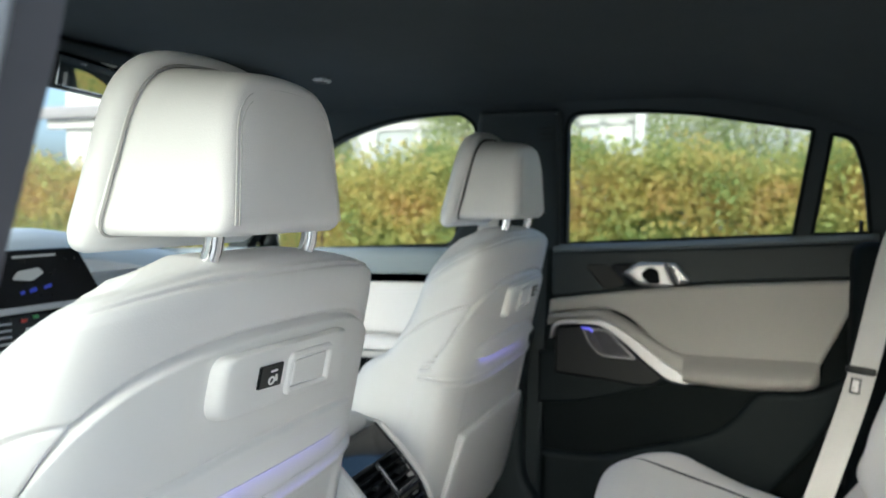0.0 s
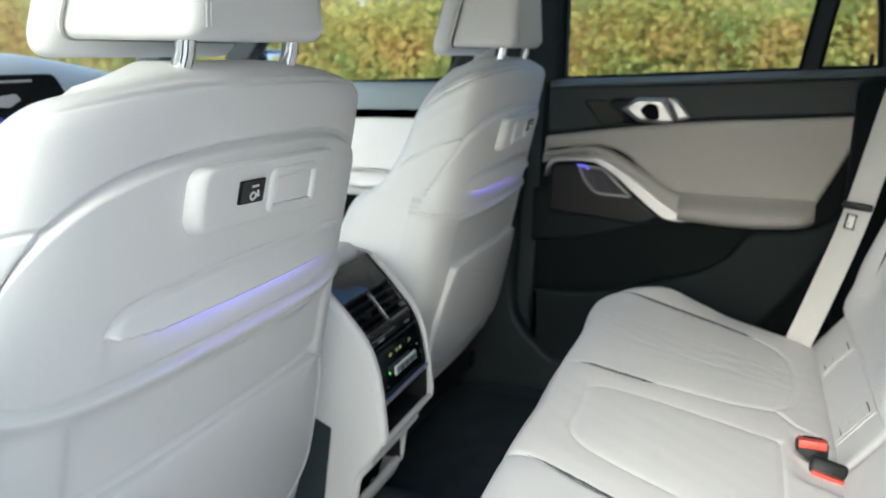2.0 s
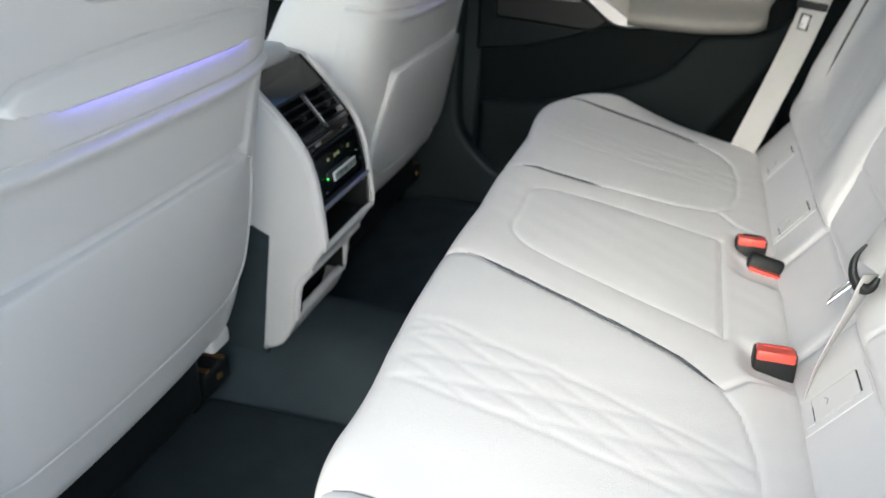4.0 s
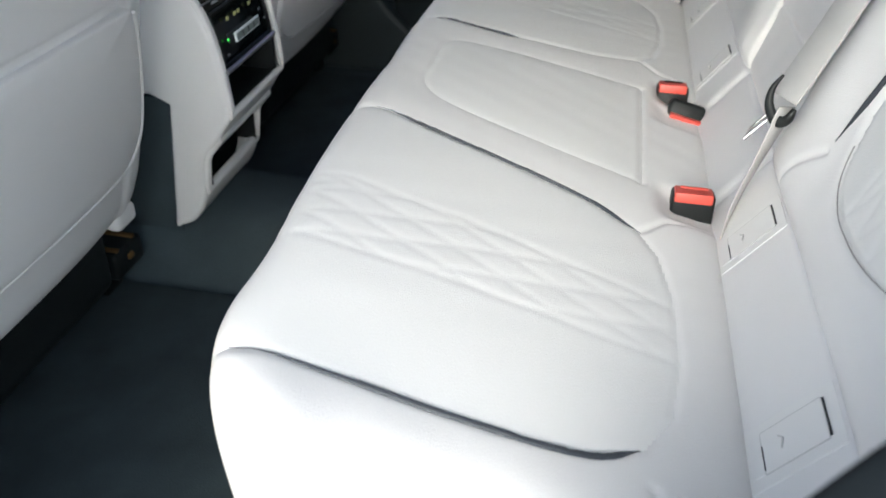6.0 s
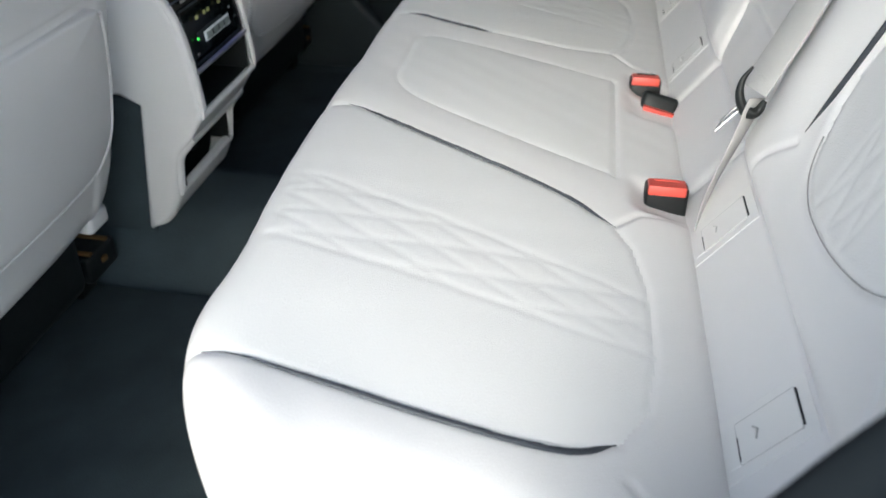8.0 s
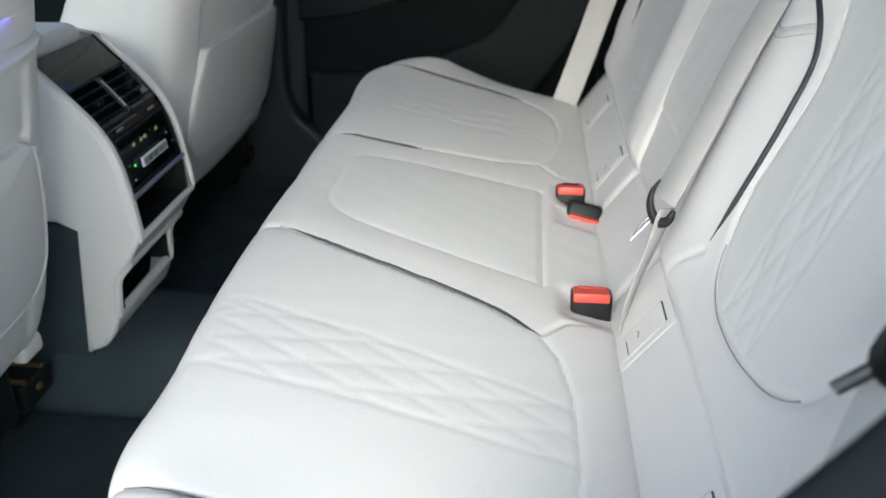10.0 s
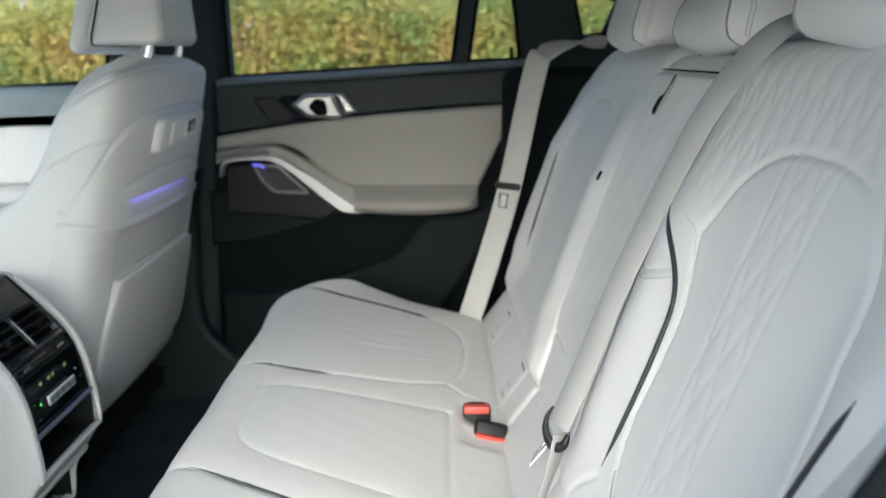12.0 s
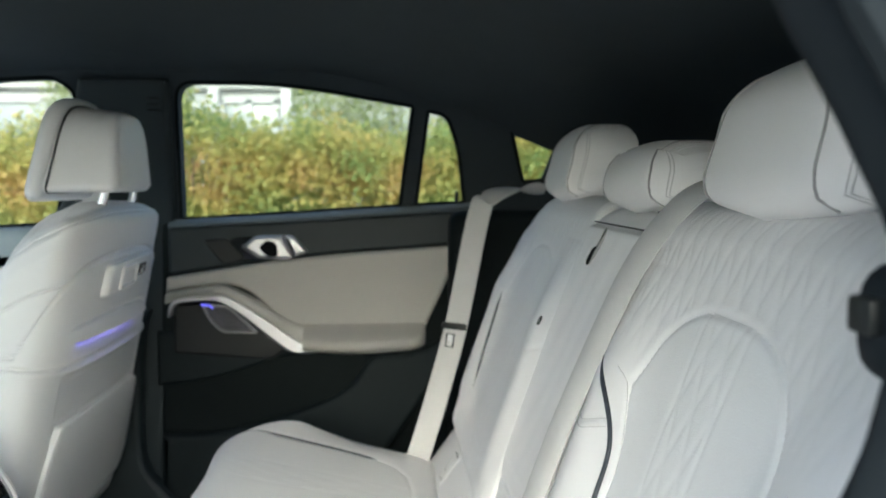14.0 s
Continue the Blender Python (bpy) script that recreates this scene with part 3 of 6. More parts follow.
# ---- far doors ----
def rear_door():
    root = thing("car_door", "closed rear car door with cream leather panel and silver handle", "car door", (0, 0.93, 0.45), group="far doors")
    f = on_y(0.905)
    lower = rounded([(-0.375, 0.47), (-0.36, 1.19), (-0.05, 1.20), (0.34, 1.23), (0.36, 1.0), (0.24, 0.80), (0.10, 0.62), (0.02, 0.47)], [0.02, 0.01, 0.1, 0.02, 0.05, 0.1, 0.1, 0.03])
    part("door_body", plate(lower, lambda x, z, o: (x, 0.955 - o, z), 0.055, 0.006), DARK, root, "black soft-touch door trim")
    top = smooth_path([(-0.345, 0.925, 1.186), (-0.1, 0.925, 1.199), (0.1, 0.925, 1.212), (0.335, 0.925, 1.226)])
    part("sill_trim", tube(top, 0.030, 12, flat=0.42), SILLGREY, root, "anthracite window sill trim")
    dark = rounded([(-0.345, 1.078), (-0.345, 1.182), (0.0, 1.198), (0.33, 1.219), (0.325, 1.145), (0.0, 1.124)], [0.01, 0.01, 0.2, 0.01, 0.01, 0.2])
    part("upper_panel", plate(dark, f, 0.012, 0.006), DARKTOP, root, "anthracite upper door panel")
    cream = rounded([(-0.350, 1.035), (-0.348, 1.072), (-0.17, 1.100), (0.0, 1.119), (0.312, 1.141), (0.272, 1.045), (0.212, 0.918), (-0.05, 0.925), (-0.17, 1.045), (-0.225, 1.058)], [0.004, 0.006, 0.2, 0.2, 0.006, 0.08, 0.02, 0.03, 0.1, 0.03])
    part("leather_panel", plate(cream, f, 0.024, 0.008), DIM_DOORSKIN, root, "cream leather door panel")
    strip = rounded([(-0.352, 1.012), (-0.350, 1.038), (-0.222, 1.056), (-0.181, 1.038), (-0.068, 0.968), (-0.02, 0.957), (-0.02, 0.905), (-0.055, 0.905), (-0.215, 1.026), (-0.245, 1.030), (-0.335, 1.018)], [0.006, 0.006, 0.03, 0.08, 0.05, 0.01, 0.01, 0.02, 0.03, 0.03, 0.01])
    part("armrest_front", plate(strip, f, 0.036, 0.011), DIM_DOORSKIN, root, "cream leather sweep round the speaker")
    X, S = np.meshgrid(np.linspace(-0.045, 0.228, 60), np.linspace(0, 1, 30), indexing="ij")
    end = np.sqrt(np.clip(1 - np.clip((X - 0.19) / 0.042, 0, 1) ** 2, 0, 1))
    za, zb = 0.972, 0.903 - 0.008 * np.sin(np.clip((X + 0.045) / 0.25, 0, 1) * np.pi) + 0.02 * (1 - end)
    Z = za + (zb - za) * S
    rise = np.clip(S / 0.62, 0, 1)
    bulge = rise * rise * (3 - 2 * rise) * np.sqrt(np.clip(1 - np.clip((S - 0.70) / 0.30, 0, 1) ** 2, 0, 1))
    sheet("armrest", X, 0.8845 - 0.046 * bulge * end + 0.03 * (S > 0.999), Z, DIM_DOORSKIN, root, "cream leather armrest")
    sil_top = smooth_path([(-0.343, 0.985), (-0.337, 1.014), (-0.315, 1.027), (-0.253, 1.030), (-0.216, 1.030), (-0.178, 1.010), (-0.127, 0.976), (-0.089, 0.948), (-0.045, 0.920), (-0.014, 0.902)], 5)
    sil_low = smooth_path([(-0.338, 0.985), (-0.331, 1.008), (-0.312, 1.018), (-0.253, 1.021), (-0.224, 1.016), (-0.189, 0.995), (-0.137, 0.951), (-0.109, 0.928), (-0.076, 0.905), (-0.040, 0.899)], 5)
    part("silver_trim", plate(sil_top + sil_low[::-1], f, 0.042, 0.003), SATIN, root, "satin silver trim sweep")
    spk = rounded([(-0.338, 0.90), (-0.335, 1.008), (-0.240, 1.018), (-0.085, 0.905), (-0.12, 0.88)], [0.01, 0.01, 0.02, 0.01, 0.02])
    part("speaker_panel", plate(spk, f, 0.016, 0.006), BLACK, root, "black speaker surround")
    tri = rounded([(-0.268, 1.010), (-0.254, 0.977), (-0.228, 0.950), (-0.150, 0.947), (-0.215, 1.008)], [0.004, 0.03, 0.014, 0.006, 0.01])
    grille = part("speaker_grille", plate(tri, f, 0.024, 0.004), PILLAR, root, "perforated grey speaker grille in a silver rim")
    part("grille_rim", tube([(a, 0.880, b) for a, b in tri], 0.004, 6, closed=True, up=(0, 1, 0)), DULL, grille)
    holes = bmesh.new()
    for i in range(14):
        for k in range(14):
            x, z = -0.245 + i * 0.007 + (k % 2) * 0.0035, 0.953 + k * 0.0045
            if inside(np.array([x]), np.array([z]), [(-0.243, 1.006), (-0.219, 0.953), (-0.163, 0.955), (-0.222, 1.008)])[0]:
                bmesh.ops.create_circle(holes, cap_ends=True, segments=6, radius=0.0016, matrix=Matrix.Translation((x, 0.8785, z)) @ turn(rx=90))
    tagged(part("grille_holes", holes, DEEP, grille, smooth=False), kind="stuff")
    part("light_strip", tube([(-0.272, 0.876, 1.011), (-0.255, 0.876, 1.010), (-0.246, 0.876, 1.003)], 0.003, 6), DOORGLOW, root, "blue-violet ambient light strip")
    # handle: recess, bezel with a hole, pull lever
    rec = rounded([(-0.235, 1.104), (-0.205, 1.160), (-0.10, 1.164), (-0.10, 1.110)], 0.012)
    part("handle_recess", plate(rec, f, 0.016, 0.004), GLOSS, root, "black recess behind the handle")
    hn = rounded([(-0.181, 1.140), (-0.150, 1.164), (-0.088, 1.165), (-0.066, 1.117), (-0.080, 1.110), (-0.146, 1.114)], [0.006, 0.008, 0.003, 0.003, 0.006, 0.008])
    handle = part("handle", plate(hn, f, 0.036, 0.008), SATIN, root, "satin silver pull handle")
    part("handle_cup", plate(rounded([(-0.142, 1.138), (-0.124, 1.156), (-0.103, 1.150), (-0.098, 1.120), (-0.122, 1.117)], 0.009), f, 0.0372, 0.001), DEEP, handle, "dark finger opening")
    lev = rounded([(-0.085, 1.165), (-0.066, 1.164), (-0.034, 1.126), (-0.062, 1.117)], [0.002, 0.006, 0.006, 0.002])
    part("lock_button", plate(lev, f, 0.036, 0.006), SATIN, root, "silver lock button")
    rl = rounded([(-0.268, 1.155), (-0.215, 1.158), (-0.172, 1.112), (-0.222, 1.098)], 0.012)
    part("memory_panel", plate(rl, f, 0.0185, 0.003), BLACK, root, "dark tweeter cover beside the handle")
    # lower trim: a black band, a dark pocket recess below it and the moulded panel that closes the recess
    band = rounded([(-0.376, 0.825), (-0.285, 0.833), (-0.176, 0.862), (-0.093, 0.891), (-0.02, 0.896), (0.02, 0.905), (0.02, 0.95), (-0.376, 0.95)], [0.004, 0.08, 0.08, 0.06, 0.05, 0.01, 0.01, 0.004])
    part("lower_band", plate(band, f, 0.013, 0.006), LOWTRIM, root, "black moulded band over the door pocket")
    panel = rounded([(0.108, 0.890), (0.043, 0.800), (-0.068, 0.762), (-0.227, 0.715), (-0.366, 0.716), (-0.370, 0.48), (0.02, 0.48), (0.10, 0.62), (0.235, 0.80), (0.335, 0.985), (0.28, 0.935), (0.215, 0.897)], [0.02, 0.10, 0.12, 0.10, 0.006, 0.02, 0.03, 0.1, 0.1, 0.004, 0.05, 0.03])
    part("door_pocket", plate(panel, f, 0.030, 0.012), LOWTRIM, root, "dark moulded door pocket")


rear_door()


def lock_pin():
    root = thing("lock_pin", "small black locking pin on the window sill", "lock pin", (0.305, 0.925, 1.228))
    part("pin", tube([(0.303, 0.922, 1.222), (0.303, 0.918, 1.262)], 0.0045, 8), BLACK, root)
    part("collar", tube([(0.303, 0.922, 1.226), (0.303, 0.921, 1.234)], 0.010, 10), BLACK, root)


lock_pin()


def front_door():
    root = thing("car_door", "closed front car door with cream panel seen past the seats", "car door", (-0.9, 0.93, 0.45), group="far doors")
    f = on_y(0.915)
    part("door_body", plate(rounded([(-1.45, 0.47), (-1.45, 1.12), (-0.62, 1.17), (-0.50, 0.8), (-0.50, 0.47)], 0.02), lambda x, z, o: (x, 0.955 - o, z), 0.03, 0.006), DARK, root)
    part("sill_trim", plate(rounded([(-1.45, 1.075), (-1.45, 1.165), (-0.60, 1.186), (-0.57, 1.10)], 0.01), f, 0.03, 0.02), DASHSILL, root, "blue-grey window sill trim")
    part("leather_panel", plate(rounded([(-1.45, 0.955), (-1.45, 1.088), (-0.56, 1.112), (-0.54, 0.965)], 0.008), f, 0.02, 0.008), LEATHER, root, "cream leather door panel")
    part("armrest", plate(rounded([(-1.45, 0.905), (-1.45, 0.955), (-0.54, 0.962), (-0.54, 0.91)], 0.02), f, 0.07, 0.02), LEATHER, root, "cream leather armrest")


front_door()


def pillar_b():
    bm = plate(rounded([(-0.62, 0.47), (-0.62, 1.18), (-0.565, 1.25), (-0.495, 1.50), (-0.31, 1.50), (-0.335, 1.19), (-0.385, 0.47)], 0.01), lambda x, z, o: (x, min(wy(z), 0.94) - 0.014 - o, z), 0.02, 0.012)
    ob = part("trim_pillar_far", bm, DARKTOP)
    tagged(ob, "dark centre pillar trim between the far doors", "pillar trim", kind="structure")
    vent = thing("pillar_air_vent", "small black air vent in the centre pillar", "air vent", (-0.36, 0.86, 1.44))
    for k in range(3):
        part("slat", rbox(-0.345, wy(1.435 + k * 0.012) - 0.036, 1.435 + k * 0.012, 0.014, 0.002, 0.002, 0.0008, 1), BLACK, vent)
    sweep = smooth_path([(-0.382, 1.00), (-0.397, 0.94), (-0.404, 0.81), (-0.407, 0.72), (-0.396, 0.64), (-0.350, 0.585), (-0.300, 0.548), (-0.20, 0.528), (0.12, 0.520)], 6)
    foot = plate([(-0.60, 0.46), (-0.60, 1.00)] + sweep + [(0.12, 0.46)], on_y(0.894), 0.040, 0.012)
    tagged(part("trim_pillar_foot", foot, DARKTOP), "dark foot of the centre pillar sweeping into the door sill", "pillar trim", kind="structure")


pillar_b()


# ---- front seats ----
WZ = [0.600, 0.612, 0.64, 0.68, 0.74, 0.82, 0.92, 1.02, 1.10, 1.15, 1.19, 1.215, 1.232, 1.243, 1.2475]
WW = [0.195, 0.232, 0.258, 0.277, 0.283, 0.277, 0.268, 0.259, 0.254, 0.251, 0.248, 0.243, 0.234, 0.218, 0.190]


def back_w(z):
    return np.interp(z, WZ, WW)


def back_t(z):
    z = np.asarray(z, float)
    top = np.clip(1 - np.clip((z - 1.205) / 0.0435, 0, 1) ** 2.6, 0.0, 1) ** (1 / 2.6)
    low = np.sqrt(np.clip(1 - np.clip((0.66 - z) / 0.062, 0, 1) ** 2, 0.0, 1))
    return 0.15 * np.minimum(top, low) + 0.0003


def back_drop(u, z):
    """How far the rear face has turned forward, towards its rounded sides."""
    a = np.clip(np.abs(u) / back_w(z), 0, 1)
    n = 5.0
    return 0.010 * a ** 2 + 0.5 * back_t(z) * (1 - (1 - a ** n) ** (1 / n))


def back_x(u, z):
    """Rear face of a front backrest, at u from its middle and height z."""
    return -0.333 + 0.22 * (z - 1.15) - 0.5 * (0.1503 - back_t(z)) - back_drop(u, z)


def shoulder(u, z, d):
    """The height lost towards the front of the shoulders."""
    a = np.clip((np.abs(u) / back_w(z) - 0.42) / 0.5, 0, 1)
    d = d + 0.5 * (0.1503 - back_t(z)) * (z > 0.9)
    a = np.maximum(a * a * (3 - 2 * a), np.clip((d - 0.085) / 0.08, 0, 1))
    k = np.clip((z - 0.98) / 0.2, 0, 1)
    return (0.25 * d + 2.0 * d * d) * a * k * k * (3 - 2 * k)


def crease_z(u, d):
    """Height of the joint between leather top and shell, which sweeps down round the corners."""
    return 1.179 - 0.25 * u * u - 2.25 * np.clip(d, 0, 1)


def flank_seam_z(d):
    """Height of the seam that leaves the joint and runs forward over the flank."""
    e = np.clip(d - 0.02, 0, 1)
    return 1.139 - 0.1 * e - 3.2 * e * e


def displaced(X, Y, Z, h):
    """The sheet moved by h along its own normals; its middle faces +x or -x as it bulges."""
    P = np.stack([X, Y, Z], -1)
    N = np.cross(np.gradient(P, axis=0), np.gradient(P, axis=1))
    N /= np.linalg.norm(N, axis=-1, keepdims=True) + 1e-12
    i, j = X.shape[0] // 2, X.shape[1] // 2
    side = np.sign(X[i, j] - 0.5 * (X[0, j] + X[-1, j]))
    N *= np.sign(N[i, j, 0]) * side
    P = P + N * h[..., None]
    return P[..., 0], P[..., 1], P[..., 2]


def ring(pts, m):
    """Outline moved inwards by m, roughly, about its middle."""
    cu, cz = sum(p[0] for p in pts) / len(pts), sum(p[1] for p in pts) / len(pts)
    hu, hz = max(abs(p[0] - cu) for p in pts), max(abs(p[1] - cz) for p in pts)
    return [(cu + (u - cu) * (1 - m / hu), cz + (z - cz) * (1 - m / hz)) for u, z in pts]


def cushion_loft(levels):
    """A closed skin through rings of points, with both ends filled by shrinking rings."""
    bm = bmesh.new()
    rings = [[bm.verts.new(p) for p in lv] for lv in levels]
    n = len(rings[0])
    for a, b in zip(rings[:-1], rings[1:]):
        for i in range(n):
            bm.faces.new((a[i], a[(i + 1) % n], b[(i + 1) % n], b[i]))
    for r in (rings[0], rings[-1]):
        f = bm.faces.new(r)
        bmesh.ops.triangulate(bm, faces=[f])
    return bm


def pad_levels(outline, x_front, x_rear, lean_f, lean_r, r, crown, zref, taper=0.0, drop=0.0):
    """Rings of a leather pad from its front to its rear edge, rounded by r at both."""
    lv = []
    for k in range(7):
        a = math.pi / 2 * k / 6
        lv.append((0.0, r * (1 - math.sin(a)), r * (1 - math.cos(a))))
    lv += [(1.0, m, -o) for f, m, o in lv[::-1]]
    full = [(0.0, r + 0.030, -crown * 0.8), (0.0, r + 0.012, -crown * 0.4)] + lv + [(1.0, r + 0.012, crown * 0.4), (1.0, r + 0.030, crown * 0.8), (1.0, r + 0.045, crown)]
    rows = []
    for f, m, o in full:
        rows.append([((x_rear + lean_r * (z - zref) if f else x_front + lean_f * (z - zref)) + o, u * (1 - taper * f), z - drop * f * max(0, z - zref)) for u, z in ring(outline, m)])
    return rows


def front_seat(yc, dx, s, low=0.0):
    """s = 1: the outer side is towards -y; s = -1: mirrored; low: by how much the shell sits lower."""
    root = thing("front_seat", "white leather front seat with cream rear shell and violet light strip", "car seat", (dx - 0.4, yc, 0.47), group="front seats")
    A, Zr = np.meshgrid(np.linspace(-np.pi / 2, np.pi / 2, 221), np.concatenate([np.linspace(0.601, 0.66, 16), np.linspace(0.664, 0.99, 70), np.linspace(0.992, 1.09, 66), np.linspace(1.092, 1.205, 90), np.linspace(1.207, 1.2485, 36)]), indexing="ij")
    W = back_w(Zr)
    U = W * np.sin(A)
    D = back_drop(U, Zr)
    X = back_x(U, Zr)
    Zo = Zr - shoulder(U, Zr, D)
    Zn = Zo + low
    face = 0.010 * np.clip(np.abs(U) / W, 0, 1) ** 2
    cz = crease_z(U, D - face)
    panel = 1 / (1 + np.exp(-(cz - Zn) / 0.0012))
    rel = 0.0045 * panel
    rel -= 0.0085 * groove(Zn - cz - 0.0016, 0.0030)
    # sculpted blade over the light strip: a groove above it, an overhanging lower edge
    V = s * U
    bu = [-0.180, -0.174, -0.160, -0.125, -0.03, 0.10, 0.17, 0.20]
    bt = [1.0500, 1.0580, 1.0655, 1.0700, 1.0745, 1.0735, 1.070, 1.066]
    bb = [1.0490, 1.0475, 1.0455, 1.0425, 1.0420, 1.0430, 1.0435, 1.044]
    top, bot = np.interp(V, bu, bt), np.interp(V, bu, bb)
    on = np.clip((V + 0.182) / 0.010, 0, 1) * np.clip((0.205 - V) / 0.03, 0, 1)
    f = np.clip((top - Zn) / np.maximum(top - bot, 0.001), 0, 1)
    rel -= 0.0060 * on * groove(Zn - top, 0.0030)
    rel += 0.0085 * on * np.where(Zn > bot, f ** 1.2 * (Zn < top), 0)
    rel -= 0.0065 * on * np.where(Zn <= bot, np.exp(-np.clip(bot - Zn, 0, 1) / 0.013), 0)
    # step to the lower panel, which is sunk between raised sides
    sm = 1.004 + 0.04 * np.clip(np.abs(V) - 0.16, 0, 1) + 0.12 * D
    rel -= 0.0065 * groove(Zn - sm, 0.0026)
    rel += 0.0050 * groove(np.clip(Zn - sm + 0.006, 0, 1), 0.004) * groove(np.clip(sm - 0.006 - Zn, 0, 1), 0.010)
    sunk = 1 / (1 + np.exp((np.abs(V) - 0.203) / 0.0022))
    rel -= 0.0050 * sunk / (1 + np.exp(-(sm - 0.018 - Zn) / 0.004))
    rel -= 0.0040 * groove(Zn - 0.9085, 0.0040) * np.clip((0.205 - np.abs(V)) / 0.01, 0, 1)
    # double seam of the leather top and the seam on the flank
    ts = 1.2385 - 0.10 * U * U
    up = 1 - panel
    for dz, w in ((0.0, 0.0019), (-0.0070, 0.0017)):
        rel -= 0.0032 * up * groove(Zr - ts - dz, w)
    rel -= 0.0045 * up * np.clip((D - 0.014) / 0.004, 0, 1) * groove(Zn - flank_seam_z(D), 0.0026)
    rel *= np.clip((face + 0.5 * back_t(Zr) - D) / 0.003, 0, 1)
    X, U2, Zo = displaced(X, U, Zo, rel)
    cen = lambda M: 0.25 * (M[1:, 1:] + M[:-1, 1:] + M[1:, :-1] + M[:-1, :-1])
    isp = cen(Zn) < cen(cz)
    sheet("rear_shell", X + dx, yc + U2, Zo, SHELL, root, "cream moulded rear shell", keep=isp)
    bolster = sheet("backrest", X + dx, yc + U2, Zo, LEATHER, root, "white leather backrest with stitched top seam", keep=~isp)
    Zs, As = np.meshgrid(np.concatenate([np.linspace(0.601, 0.66, 16), np.linspace(0.665, 1.19, 190), np.linspace(1.195, 1.2485, 26)]), np.linspace(-np.pi / 2, np.pi / 2, 260))
    Us = back_w(Zs) * np.sin(As)
    a = np.clip(np.abs(Us) / back_w(Zs), 0, 1)
    deep = np.clip(0.03 + 0.33 * (1.14 - Zs), 0.0, 0.14)
    Df = 0.010 * a ** 2 + 0.5 * back_t(Zs) + (0.5 * back_t(Zs) + deep * (0.75 + 0.25 * a ** 2) * np.clip((Zs - 0.60) / 0.06, 0, 1) * np.clip((1.20 - Zs) / 0.05, 0, 1)) * (1 - a ** 4.5) ** (1 / 4.5)
    Xf = -0.333 + 0.22 * (Zs - 1.15) - 0.5 * (0.1503 - back_t(Zs)) - Df
    Zf = Zs - shoulder(Us, Zs, Df)
    Zq = Zf + low
    edge = Df - (0.077 + 0.30 * (1.0 - Zq))
    rel = 0.0045 * (Zq < 1.0) / (1 + np.exp(edge / 0.0015)) - 0.0060 * (Zq < 1.004) * groove(edge - 0.002, 0.0030)
    rel -= 0.0045 * groove(Zq - flank_seam_z(Df), 0.0028) * np.clip((0.20 - Df) / 0.03, 0, 1)
    for dz, w in ((0.0, 0.0019), (-0.0070, 0.0017)):
        rel -= 0.0032 * groove(Zs - 1.2385 + 0.10 * Us * Us - dz, w) * np.clip((0.12 - Df) / 0.02, 0, 1)
    rel *= np.clip((a - 0.5) / 0.2, 0, 1) * np.clip((Df - 0.010 * a ** 2 - 0.5 * back_t(Zs)) / 0.003, 0, 1)
    Xf, Us, Zf = displaced(Xf, Us, Zf, rel)
    sheet("backrest_front", Xf + dx, yc + Us, Zf, LEATHER, bolster, "white leather front with side bolsters")
    # map pocket
    half = [(0.192, 0.904), (0.212, 0.86), (0.224, 0.80), (0.225, 0.742), (0.185, 0.714), (0.08, 0.710)]
    pk = rounded(half + [(-u, z) for u, z in half[::-1]], [0.006, 0.04, 0.05, 0.05, 0.04, 0.05, 0.05, 0.04, 0.05, 0.05, 0.04, 0.006])
    def pocket_at(u, z, o):
        return (float(back_x(u * 0.97, z - low)) + dx + 0.0025 + o, yc + s * u, z - low)
    pocket = part("map_pocket", pocket_sheet(pk, pocket_at, 0.0105), SHELL, root, "cream map pocket cover")
    lip = [p for p in pk if p[1] < 0.90]
    part("pocket_lip", tube([pocket_at(u * 1.006, z - 0.001, 0.0085) for u, z in lip], 0.0024, 8, up=(1, 0, 0)), SHELL, pocket, "raised cream edge of the pocket")
    # handle module with black badge and cover
    mod = rounded([(-0.112, 1.112), (-0.112, 1.168), (0.118, 1.163), (0.126, 1.104)], [0.022, 0.016, 0.014, 0.014])
    md = part("hook_module", pocket_sheet(mod, lambda u, z, o: (float(back_x(u * 0.9, z - low)) + dx + 0.004 + o, yc + s * u, z - low), 0.0130, soft=True), SHELL, root, "cream plastic hook module")
    bd = rounded([(-0.058, 1.131), (-0.058, 1.1515), (-0.021, 1.1505), (-0.021, 1.129)], 0.002)
    bg = part("badge", plate(bd, lambda u, z, o: (float(back_x(0, z - low)) + dx + 0.0155 + o, yc + s * u, z - low), 0.004, 0.001), GLOSS, md, "black label with a white pictogram")
    st = rounded([(-0.006, 1.119), (-0.006, 1.152), (0.070, 1.151), (0.072, 1.115)], 0.006)
    part("cover_frame", tube([(float(back_x(0, z - low)) + dx + 0.0165, yc + s * u, z - low) for u, z in st], 0.0042, 8, closed=True, up=(1, 0, 0)), SHELL, md)
    part("cover", plate(rounded([(0.002, 1.122), (0.002, 1.147), (0.064, 1.147), (0.065, 1.120)], 0.004), lambda u, z, o: (float(back_x(0, z - low)) + dx + 0.0140 + o, yc + s * u, z - low), 0.0045, 0.002), SHELL, md, "cream hinged cover")
    fx = lambda z: float(back_x(0, z - low)) + dx + 0.0202
    loopm = [(-0.040 + 0.0042 * math.cos(t), 1.1365 + 0.0032 * math.sin(t)) for t in np.linspace(0, 2 * math.pi, 14)[:-1]]
    part("pictogram", tube([(fx(z), yc + s * u, z - low) for u, z in loopm], 0.0010, 5, closed=True, up=(1, 0, 0)), MARK, md, "white printed ring and bars")
